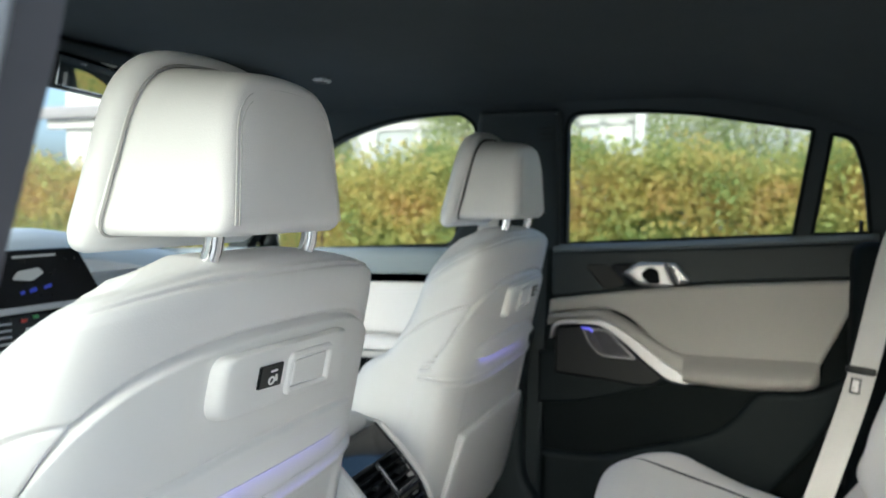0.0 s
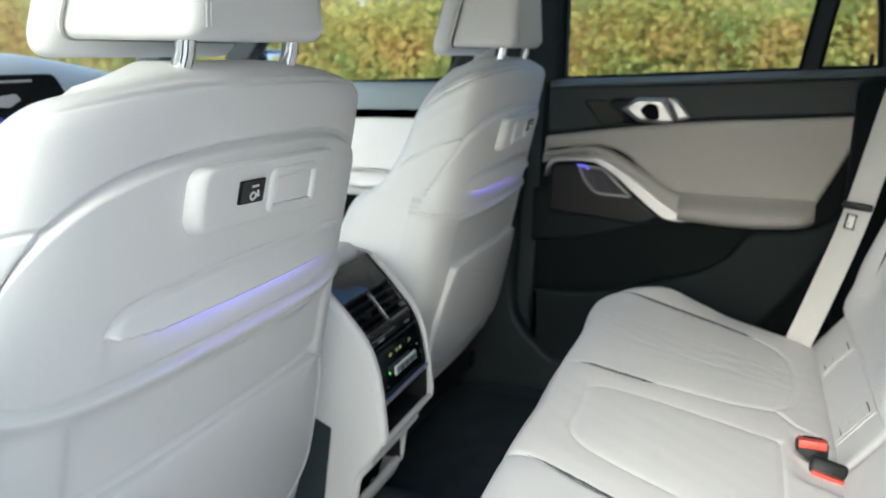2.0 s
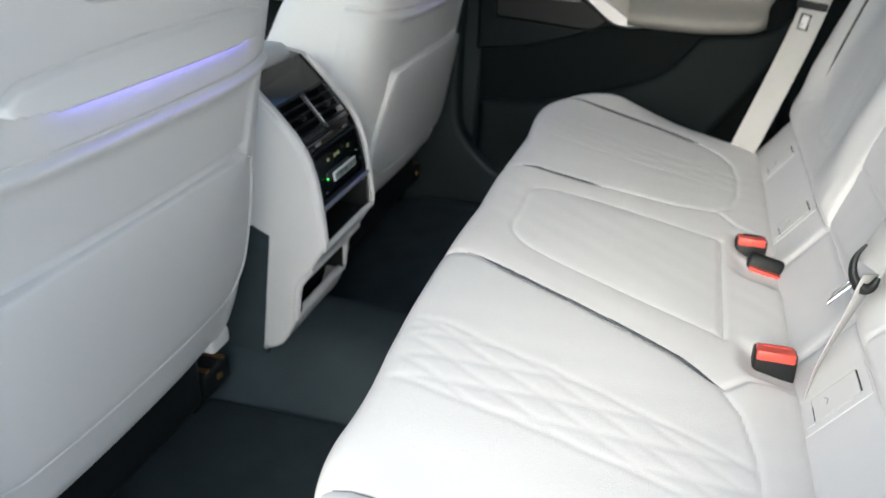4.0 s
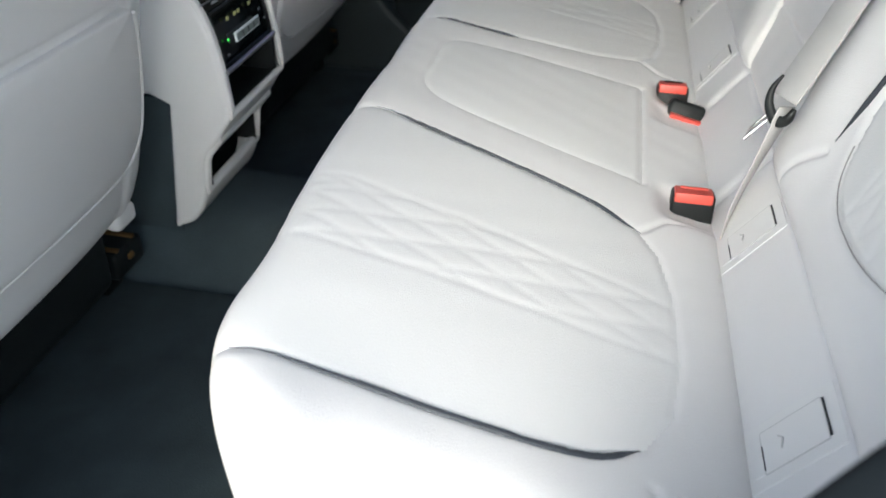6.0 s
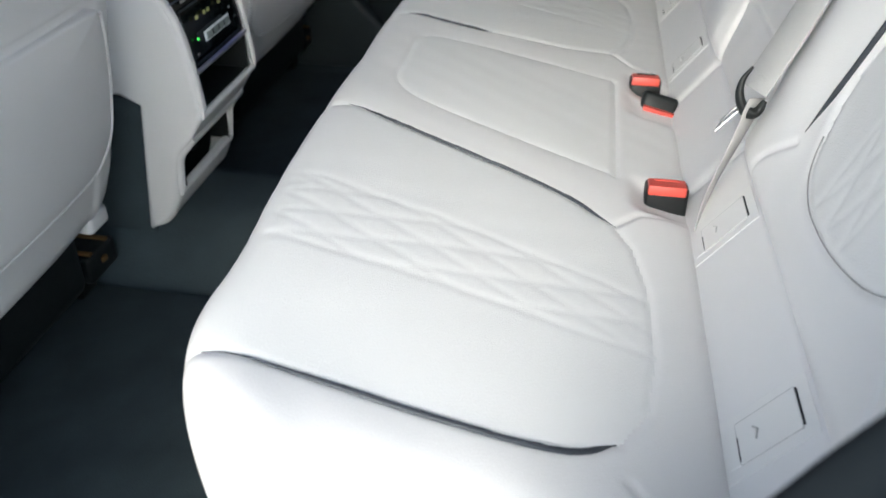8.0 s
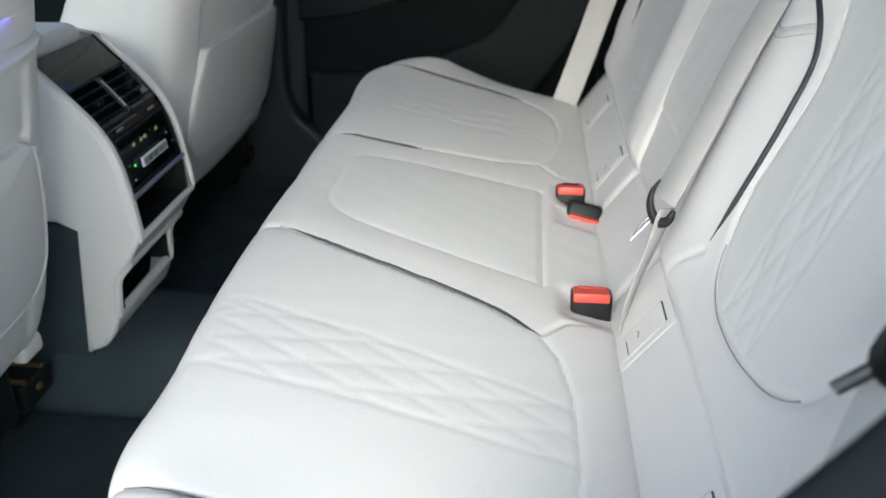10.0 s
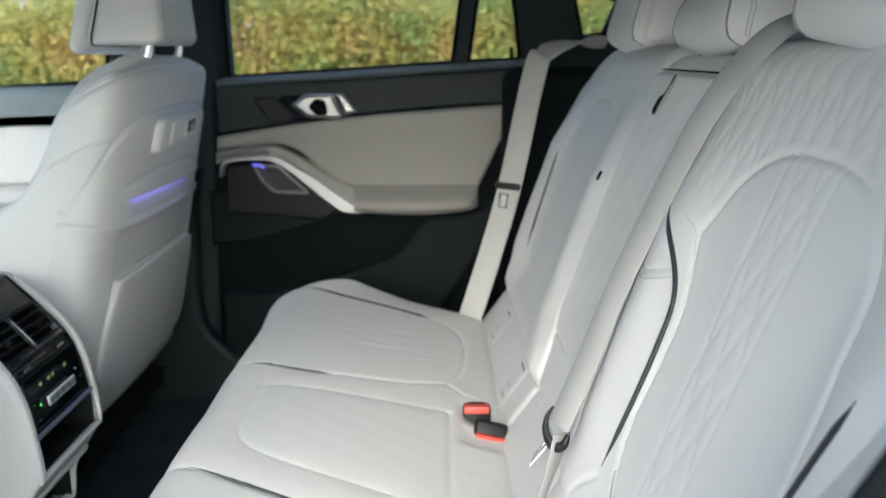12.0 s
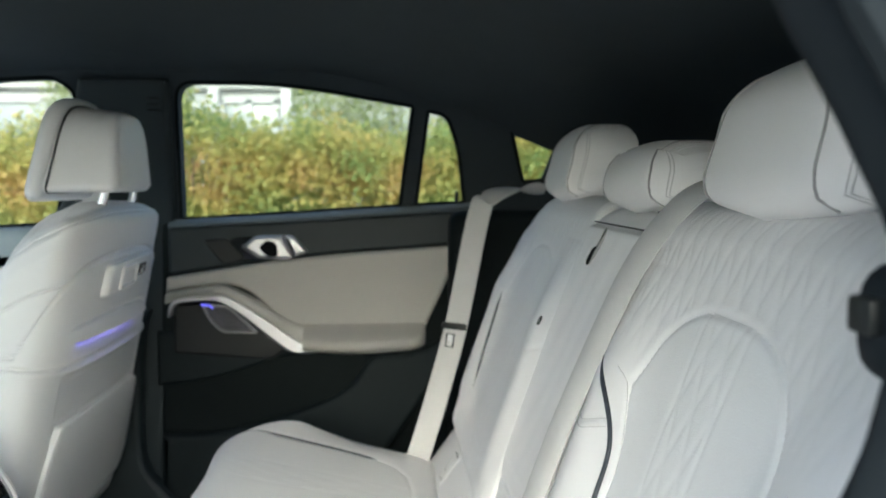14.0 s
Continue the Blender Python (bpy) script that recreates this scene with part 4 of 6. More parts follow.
    part("pictogram", rbox(fx(1.145), yc + s * -0.038, 1.145 - low, 0.0006, 0.0048, 0.0009, 0), MARK, md)
    part("pictogram", rbox(fx(1.138), yc + s * -0.0325, 1.138 - low, 0.0006, 0.0011, 0.003, 0), MARK, md)
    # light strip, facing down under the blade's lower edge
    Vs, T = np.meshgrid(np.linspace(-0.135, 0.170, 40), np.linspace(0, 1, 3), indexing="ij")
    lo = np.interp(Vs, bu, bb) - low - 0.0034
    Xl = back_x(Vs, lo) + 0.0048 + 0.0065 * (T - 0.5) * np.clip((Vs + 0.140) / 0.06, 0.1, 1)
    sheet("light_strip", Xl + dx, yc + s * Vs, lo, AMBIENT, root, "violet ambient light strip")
    # posts
    for du in (-0.0815, 0.0815):
        p = part("headrest_post", tube([(dx - 0.366, yc + du, 1.20), (dx - 0.346, yc + du, 1.255), (dx - 0.341, yc + du, 1.29)], 0.0085, 14), CHROME, root, "chrome headrest post")
        part("post_sleeve", tube([(dx - 0.353, yc + du, 1.232), (dx - 0.350, yc + du, 1.244)], 0.0125, 14), SHELL, p)
    # headrest: rear block let into a larger front pad
    shape = rounded([(-0.127, 1.265), (-0.104, 1.409), (0.0, 1.419), (0.104, 1.409), (0.127, 1.265)], [0.018, 0.058, 0.09, 0.058, 0.018], 8)
    put = lambda rows: [[(x + dx, yc + u, z) for x, u, z in r] for r in rows]
    hr = part("headrest", cushion_loft(put(pad_levels(shape, -0.456, -0.316, 0.22, -0.04, 0.017, 0.004, 1.27, 0.15, 0.05))), LEATHER, root, "white leather headrest with stitched edges")
    big = rounded([(-0.134, 1.250), (-0.109, 1.422), (0.0, 1.434), (0.109, 1.422), (0.134, 1.250)], [0.024, 0.062, 0.09, 0.062, 0.024], 8)
    part("headrest_pad", cushion_loft(put(pad_levels(big, -0.464, -0.4300, 0.22, 0.22, 0.016, 0.004, 1.27))), LEATHER, hr, "white leather front pad of the headrest")
    # Dark tube laid in as the shade of the fold round the block
    fold = [(dx - 0.4270 + 0.22 * (z - 1.27), yc + u * 1.0, z) for u, z in shape]
    part("fold_shade_line", tube(fold, 0.0016, 6, closed=True, up=(1, 0, 0)), DEEP if low else SEAM, hr, "dark line put in as shade between block and pad")
    arch = [p for p in shape[8:] + shape[:8] if p[1] > 1.29]
    arch = sorted(arch, key=lambda p: math.atan2(p[0], p[1] - 1.30))
    arch = [(-0.1245, 1.275)] + arch + [(0.1245, 1.275)]
    for m, off in ((0.0150, 0.0004), (0.0205, 0.0014)):
        path = [(dx - 0.316 - 0.04 * (z - 1.27) + off, yc + u * (1 - m / 0.127) * 0.85, z - 0.05 * max(0, z - 1.27) - m * min(1, max(0, (z - 1.35) / 0.06))) for u, z in arch]
        part("seam", tube(path, 0.0007, 5, up=(1, 0, 0)), THREAD, hr)
    # cushion and base
    part("seat_cushion", rbox(dx - 0.72, yc, 0.70, 0.27, 0.25, 0.075, 0.05, 4), LEATHER, root, "white leather seat cushion")
    part("seat_base", rbox(dx - 0.70, yc, 0.58, 0.22, 0.20, 0.05, 0.02), BLACK, root, "black seat base")
    part("shell_foot", rbox(dx - 0.474, yc + s * 0.222, 0.624, 0.012, 0.022, 0.014, 0.008), SHELL, root, "cream hinge cover")
    for du in (-0.258, 0.258):
        rl = part("seat_rail", rbox(dx - 0.702, yc + du, 0.535, 0.205, 0.034, 0.020, 0.006), BLACK, root, "black seat rail")
        part("rail_bolt", rbox(dx - 0.496, yc + du, 0.538, 0.003, 0.006, 0.004, 0.002), BRASS, rl)
        part("rail_track", rbox(dx - 0.60, yc + du + 0.020, 0.5555, 0.10, 0.004, 0.0022, 0.001), BRASS, rl, "oiled steel track")
        part("rail_track", rbox(dx - 0.60, yc + du - 0.020, 0.5555, 0.10, 0.004, 0.0022, 0.001), BRASS, rl, "oiled steel track")
        part("rail_foot", rbox(dx - 0.72, yc + du, 0.492, 0.19, 0.020, 0.025, 0.004), BLACK, rl)
    return root


def pocket_sheet(outline, place, d, soft=False):
    """A shallow pillow over an outline, falling to its rim."""
    bm = bmesh.new()
    cu, cz = sum(p[0] for p in outline) / len(outline), sum(p[1] for p in outline) / len(outline)
    rings = []
    rim = ((1.0, -0.010), (0.995, d * 0.30), (0.97, d * 0.75), (0.93, d * 0.96), (0.90, d)) if soft else ((1.0, -0.010), (0.999, d * 0.40), (0.993, d * 0.75), (0.982, d * 0.93), (0.965, d))
    for k, o in rim + ((0.8, d), (0.6, d), (0.4, d), (0.2, d)):
        rings.append([bm.verts.new(place(cu + (u - cu) * k, cz + (z - cz) * k, o)) for u, z in outline])
    n = len(outline)
    for a, b in zip(rings[:-1], rings[1:]):
        for i in range(n):
            bm.faces.new((a[i], a[(i + 1) % n], b[(i + 1) % n], b[i]))
    c = bm.verts.new(place(cu, cz, d))
    for i in range(n):
        bm.faces.new((rings[-1][i], rings[-1][(i + 1) % n], c))
    return bm


front_seat(-0.338, 0.0, 1)
front_seat(0.56, 0.005, -1, 0.019)


# ---- centre console ----
def console():
    root = thing("centre_console", "cream rear centre console with black air vents and display", "centre console", (-0.5, 0.1, 0.5))
    y0, y1 = 0.007, 0.196
    prof = smooth_path([(-0.470, 0.945), (-0.447, 0.922), (-0.420, 0.894), (-0.394, 0.862), (-0.379, 0.827), (-0.371, 0.788), (-0.365, 0.735), (-0.366, 0.715), (-0.385, 0.683), (-0.408, 0.655), (-0.414, 0.625), (-0.417, 0.600), (-0.424, 0.575), (-0.440, 0.550), (-0.468, 0.537)], 5)
    face = prof + [(-0.471, 0.539), (-0.449, 0.727), (-0.475, 0.738), (-0.70, 0.745), (-0.70, 0.93), (-0.52, 0.955)]
    for y, sg in ((y0, -1), (y1, 1)):
        part("side_panel", plate(face, lambda x, z, o, y=y, sg=sg: (x, y + sg * (o - 0.014), z), 0.018, 0.006), SHELL, root, "cream side panel")
    def at(f):
        """Point of the rear profile at a height fraction by z."""
        zs = [p[1] for p in prof][::-1]
        xs = [p[0] for p in prof][::-1]
        return float(np.interp(f, zs, xs))
    def rim(z0, z1, ya, yb, name, mat, rad, n=10):
        zz = np.linspace(z0, z1, n)
        loop = [(at(z) - 0.001, ya, z) for z in zz] + [(at(z1) - 0.001, y, z1) for y in np.linspace(ya, yb, 5)[1:]] + [(at(z) - 0.001, yb, z) for z in zz[::-1][1:]] + [(at(z0) - 0.001, y, z0) for y in np.linspace(yb, ya, 5)[1:-1]]
        return part(name, tube(loop, rad, 8, closed=True, up=(1, 0, 0)), mat, root)
    def face_sheet(name, z0, z1, ya, yb, off, mat, label=""):
        Zs, Ys = np.meshgrid(np.linspace(z0, z1, 20), np.linspace(ya, yb, 8), indexing="ij")
        Xs = np.vectorize(at)(Zs) + off
        return sheet(name, Xs, Ys, Zs, mat, root, label)
    zz = np.linspace(0.716, 0.940, 18)
    loop = [(at(z) - 0.001, y0 + 0.002, z) for z in zz[::-1]] + [(at(0.716) - 0.001, y, 0.716) for y in np.linspace(y0 + 0.002, y1 - 0.002, 6)[1:-1]] + [(at(z) - 0.001, y1 - 0.002, z) for z in zz]
    part("outer_frame", tube(loop, 0.0050, 8, up=(1, 0, 0)), SHELL, root)
    part("vent_trim", tube([(at(0.857) + 0.0008, y, 0.857) for y in np.linspace(y0 + 0.010, 0.105, 6)], 0.0011, 6), DULL, root, "thin silver line below the vents")
    face_sheet("top_panel", 0.905, 0.945, y0 + 0.004, y1 - 0.004, -0.003, GLOSS, "gloss black upper panel")
    face_sheet("vent_back", 0.855, 0.91, y0 + 0.004, y1 - 0.004, -0.026, DEEP, "dark vent duct")
    face_sheet("control_panel", 0.772, 0.862, y0 + 0.004, y1 - 0.004, -0.004, GLOSS, "gloss black control panel")
    face_sheet("bin_back", 0.715, 0.772, y0 + 0.004, y1 - 0.004, -0.06, DEEP, "open storage bin")
    part("bin_floor", rbox(at(0.72) - 0.03, 0.1, 0.716, 0.03, 0.085, 0.003, 0.002), BLACK, root)
    part("shelf_edge", rbox(at(0.77) - 0.012, 0.1, 0.770, 0.012, 0.085, 0.003, 0.002), BLACK, root)
    face_sheet("side_mask", 0.855, 0.91, y0 + 0.004, y0 + 0.014, -0.003, GLOSS)
    face_sheet("side_mask", 0.855, 0.91, y1 - 0.014, y1 - 0.004, -0.003, GLOSS)
    for yk in (y0 + 0.0125, y1 - 0.0125):
        part("vent_liner", rbox(at(0.885) - 0.024, yk, 0.882, 0.012, 0.0015, 0.022, 0.001, m=turn(ry=-40)), BLACK, root, "black vent duct lining")
    for ya, yb in ((0.022, 0.0965), (0.1045, 0.180)):
        vent = part("air_vent", tube([(at(z) - 0.001, y, z) for y, z in rounded([(ya, 0.862), (ya, 0.908), (yb, 0.908), (yb, 0.862)], 0.004)], 0.002, 6, closed=True, up=(1, 0, 0)), BLACK, root, "black air vent with slats")
        for k in range(5):
            z = 0.866 + k * 0.0095
            part("slat", rbox(at(z) - 0.009, (ya + yb) / 2, z, 0.008, (yb - ya) / 2, 0.0011, 0.0004, 1, m=turn(ry=-25)), BLACK, vent)
        z = 0.885
        part("vent_tab", rbox(at(z) - 0.003, (ya + yb) / 2, z, 0.006, 0.005, 0.004, 0.002), BLACK, vent)
    part("divider", tube([(at(z) + 0.0005, 0.1, z) for z in np.linspace(0.870, 0.903, 8)], 0.0006, 6), DULL, root, "slim chrome divider between the vents")
    for yk in (0.052, 0.148):
        part("roller_mark", rbox(at(0.853) + 0.0005, yk, 0.853, 0.0006, 0.009, 0.0016, 0.0004), PRINT, root, "grey printed marks")
    part("control_rim", tube([(at(z) + 0.0005, y, z) for y, z in rounded([(0.022, 0.779), (0.022, 0.845), (0.178, 0.845), (0.178, 0.779)], 0.008)], 0.0016, 6, closed=True, up=(1, 0, 0)), BLACK, root)
    lcd = part("display", rbox(at(0.803) + 0.0008, 0.105, 0.803, 0.0012, 0.040, 0.0065, 0.001, m=turn(ry=-8)), LCD, root, "grey climate display")
    part("display_field", rbox(at(0.803) + 0.0023, 0.105, 0.803, 0.0006, 0.0370, 0.0044, 0, m=turn(ry=-8)), HOUSEGLASS, lcd, "grey field of the display")
    for k in range(3):
        part("display_bar", rbox(at(0.803) + 0.0030, 0.0865 + k * 0.0185, 0.803, 0.0006, 0.0010, 0.0040, 0, m=turn(ry=-8)), BLACK, lcd)
    part("indicator", rbox(at(0.806) + 0.0002, 0.047, 0.806, 0.001, 0.0014, 0.0014, 0.0007), LED, root, "green indicator light")
    for yk in (0.062, 0.085, 0.097, 0.133):
        part("symbol", rbox(at(0.829) + 0.0008, yk, 0.829, 0.0006, 0.0032, 0.0024, 0.0004), GLOWMARK, root, "lit seat heating symbol")
    for yk, zk in ((0.036, 0.79), (0.165, 0.80), (0.155, 0.815)):
        part("symbol", rbox(at(zk) + 0.0008, yk, zk, 0.0006, 0.0022, 0.0012, 0.0004), PRINT, root)
    part("lower_bar", tube([(at(0.772) + 0.001, y, 0.772) for y in np.linspace(y0 + 0.012, y1 - 0.012, 6)], 0.0034, 8), SATIN, root, "satin silver bar")
    for yk in (y0 + 0.0160, y1 - 0.0160):
        part("bin_liner", rbox(at(0.745) - 0.036, yk, 0.743, 0.034, 0.0015, 0.030, 0.001), BLACK, root, "black bin lining")
        part("bin_liner", rbox(at(0.636) - 0.026, yk, 0.637, 0.026, 0.0015, 0.036, 0.001), BLACK, root, "black bin lining")
    part("bin_liner", rbox(at(0.745) - 0.068, 0.1, 0.743, 0.002, 0.088, 0.032, 0.001), BLACK, root, "black bin lining")
    # lower housing with the dark opening
    rim(0.598, 0.676, y0 + 0.006, y1 - 0.006, "lower_frame", SHELL, 0.007, 10)
    face_sheet("lower_opening", 0.555, 0.690, y0 + 0.012, y1 - 0.012, -0.028, DEEP, "dark socket opening")
    face_sheet("lower_apron", 0.538, 0.600, y0 + 0.004, y1 - 0.004, -0.001, SHELL, "cream lower apron")
    face_sheet("chin", 0.672, 0.722, y0 + 0.004, y1 - 0.004, 0.0, SHELL, "cream lip below the bin")
    part("socket", tube([(at(0.635) - 0.028, 0.085, 0.635), (at(0.635) - 0.014, 0.085, 0.638)], 0.012, 14), BLACK, root, "round black power socket")
    part("carpet_side", rbox(-0.60, 0.1015, 0.610, 0.115, 0.070, 0.124, 0.004), CARPET, root, "carpeted lower core")
    for y, sg in ((0.0065, -1), (0.1965, 1)):
        part("carpet_side", plate([(-0.440, 0.735), (-0.462, 0.53), (-0.72, 0.50), (-0.72, 0.737)], lambda x, z, o, y=y, sg=sg: (x, y + sg * (o - 0.004), z), 0.005, 0.001), CARPET, root, "carpeted lower side", smooth=False)
    part("rear_wall", rbox(-0.62, 0.1, 0.70, 0.04, 0.075, 0.16, 0.01), BLACK, root)
    part("armrest_lid", rbox(-0.585, 0.1, 0.942, 0.105, 0.080, 0.023, 0.02, 4), LEATHER, root, "white leather armrest lid")


console()


# ---- dashboard ----
def dashboard():
    root = thing("dashboard", "dashboard with painted sky sheen on top, a wide screen and cream trim", "dashboard", (-1.2, 0.05, 0.9))
    X, Y = np.meshgrid(np.linspace(-1.65, -1.08, 30), np.linspace(-0.72, 0.88, 60), indexing="ij")
    Z = 1.245 - 0.12 * np.clip((-1.2 - X) / 0.45, 0, 1) ** 2 - 0.05 * np.clip((X + 1.14) / 0.06, 0, 1) ** 2 - 0.085 * np.clip((Y - 0.15) / 0.5, 0, 1) ** 1.2
    sheet("top", X, Y, Z, DASHTOP, root, "dashboard top with a sky reflection in its colour")
    part("fascia", rbox(-1.14, 0.08, 1.02, 0.06, 0.78, 0.13, 0.03), LEATHER, root, "cream dashboard fascia")
    part("trim_bar", rbox(-1.073, 0.08, 1.116, 0.008, 0.5, 0.012, 0.006), ALU, root, "satin silver trim bar")
    part("trim_lower", rbox(-1.073, 0.08, 1.025, 0.008, 0.4, 0.010, 0.005), ALU, root, "satin silver lower trim")
    sc = rounded([(-0.25, 1.120), (-0.22, 1.214), (0.162, 1.212), (0.218, 1.130), (0.208, 1.118)], [0.01, 0.01, 0.014, 0.006, 0.006])
    scr = part("screen", plate(sc, on_x(-1.06), 0.012, 0.003), SCREENGLASS, root, "black glossy wide screen")
    part("screen_bar", rbox(-1.047, 0.065, 1.202, 0.0006, 0.045, 0.002, 0), SCREEN_GREY, scr, "pale status bar")
    part("screen_shape", plate(rounded([(0.02, 1.165), (0.03, 1.178), (0.075, 1.182), (0.085, 1.172), (0.06, 1.160)], 0.004), on_x(-1.048), 0.001, 0.0003), SCREEN_GREY, scr, "grey vehicle picture")
    for yk, wk in ((0.062, 0.007), (0.093, 0.008), (0.04, 0.004)):
        part("screen_shape", rbox(-1.047, yk, 1.142 + 0.12 * (yk - 0.04), 0.0006, wk, 0.003, 0, m=turn(rx=12)), SCREEN_BLUE, scr, "blue screen graphic")
    panel = part("climate_panel", rbox(-1.075, 0.08, 1.075, 0.006, 0.16, 0.030, 0.008), GLOSS, root, "gloss black climate panel")
    vent = part("air_vent", rbox(-1.072, -0.02, 1.075, 0.006, 0.055, 0.028, 0.01), BLACK, root, "black air vent")
    for k in range(4):
        part("slat", rbox(-1.064, -0.02, 1.058 + 0.011 * k, 0.003, 0.05, 0.0016, 0.0006, 1), ALU, vent)
    for yk, zk, mt in ((0.06, 1.092, RED), (0.085, 1.096, GREENBTN), (0.07, 1.076, MARK), (0.09, 1.076, RED), (0.11, 1.085, MARK), (0.055, 1.06, RED), (0.08, 1.06, MARK)):
        part("button", rbox(-1.067, yk, zk, 0.002, 0.005, 0.003, 0.001), mt, panel, "small lit button")


dashboard()


def roof_fittings():
    m = thing("rear_view_mirror", "black framed interior mirror below the windscreen top", "mirror", (-0.98, 0.13, 1.47))
    part("housing", rbox(-0.99, 0.125, 1.506, 0.012, 0.105, 0.031, 0.012, 4, m=turn(ry=11, rz=12)), GLOSS, m)
    part("glass", rbox(-0.9775, 0.1275, 1.5035, 0.002, 0.096, 0.024, 0.002, m=turn(ry=11, rz=12)), MIRROR, m, "mirror glass")
    part("stem", tube([(-1.0, 0.125, 1.51), (-1.06, 0.125, 1.545)], 0.012, 8), BLACK, m)
    c = thing("overhead_console", "black overhead console with reading lamps on the headliner", "overhead console", (-1.02, 0.12, 1.55))
    part("panel", rbox(-1.02, 0.13, 1.548, 0.05, 0.12, 0.012, 0.01), LINER, c)
    for yk in (0.08, 0.18):
        part("lamp_lens", rbox(-1.01, yk, 1.536, 0.02, 0.025, 0.002, 0.002), SILVERP, c, "clear lamp lens")
    for yk in (-0.35, 0.52):
        v = thing("sun_visor", "dark folded sun visor at the headliner", "sun visor", (-0.93, yk, 1.54), group="sun visors")
        part("panel", rbox(-0.96, yk, 1.545, 0.08, 0.19, 0.009, 0.009, 3, m=turn(ry=4)), LINER, v)
    h = thing("coat_hook", "small grey coat hook plate on the headliner", "hook", (-0.76, 0.545, 1.555))
    part("plate", rbox(-0.76, 0.545, 1.548, 0.012, 0.020, 0.003, 0.003), SILVERP, h)
    part("slot", rbox(-0.76, 0.545, 1.5445, 0.006, 0.010, 0.001, 0.001), BLACK, h)


roof_fittings()


def outside_mirror():
    root = thing("door_mirror", "black door mirror outside the front window", "door mirror", (-1.17, 1.05, 1.17))
    part("housing", rbox(-1.17, 1.06, 1.20, 0.035, 0.085, 0.055, 0.03, 4), GLOSS, root)
    part("glass", rbox(-1.134, 1.06, 1.20, 0.003, 0.074, 0.045, 0.003), MIRROR, root, "mirror glass")
    part("foot", rbox(-1.17, 0.97, 1.155, 0.03, 0.05, 0.012, 0.01), BLACK, root)


outside_mirror()


# ---- rear bench ----
YM = -0.005
NEAR_INS = [(-0.2, -0.547), (-0.117, -0.547), (0.06, -0.545), (0.125, -0.538), (0.158, -0.518), (0.179, -0.48), (0.187, -0.416), (0.184, -0.33), (0.172, -0.27), (0.152, -0.236), (0.098, -0.207), (-0.02, -0.177), (-0.118, -0.157), (-0.2, -0.145)]
FAR_INS = [(x, 2 * YM - y) for x, y in NEAR_INS]
MID_INS = rounded([(-0.088, 0.09), (-0.088, -0.085), (-0.01, -0.110), (0.157, -0.138), (0.157, 0.125), (-0.01, 0.11)], [0.085, 0.085, 0.05, 0.004, 0.004, 0.05])
CUSH_SECT = smooth_path([(-0.06, 0.50), (-0.105, 0.60), (-0.132, 0.70), (-0.146, 0.77), (-0.145, 0.805), (-0.132, 0.822), (-0.105, 0.824), (-0.06, 0.812), (0.0, 0.797), (0.08, 0.777), (0.16, 0.757), (0.21, 0.745), (0.232, 0.733), (0.242, 0.71), (0.245, 0.66)], 12)


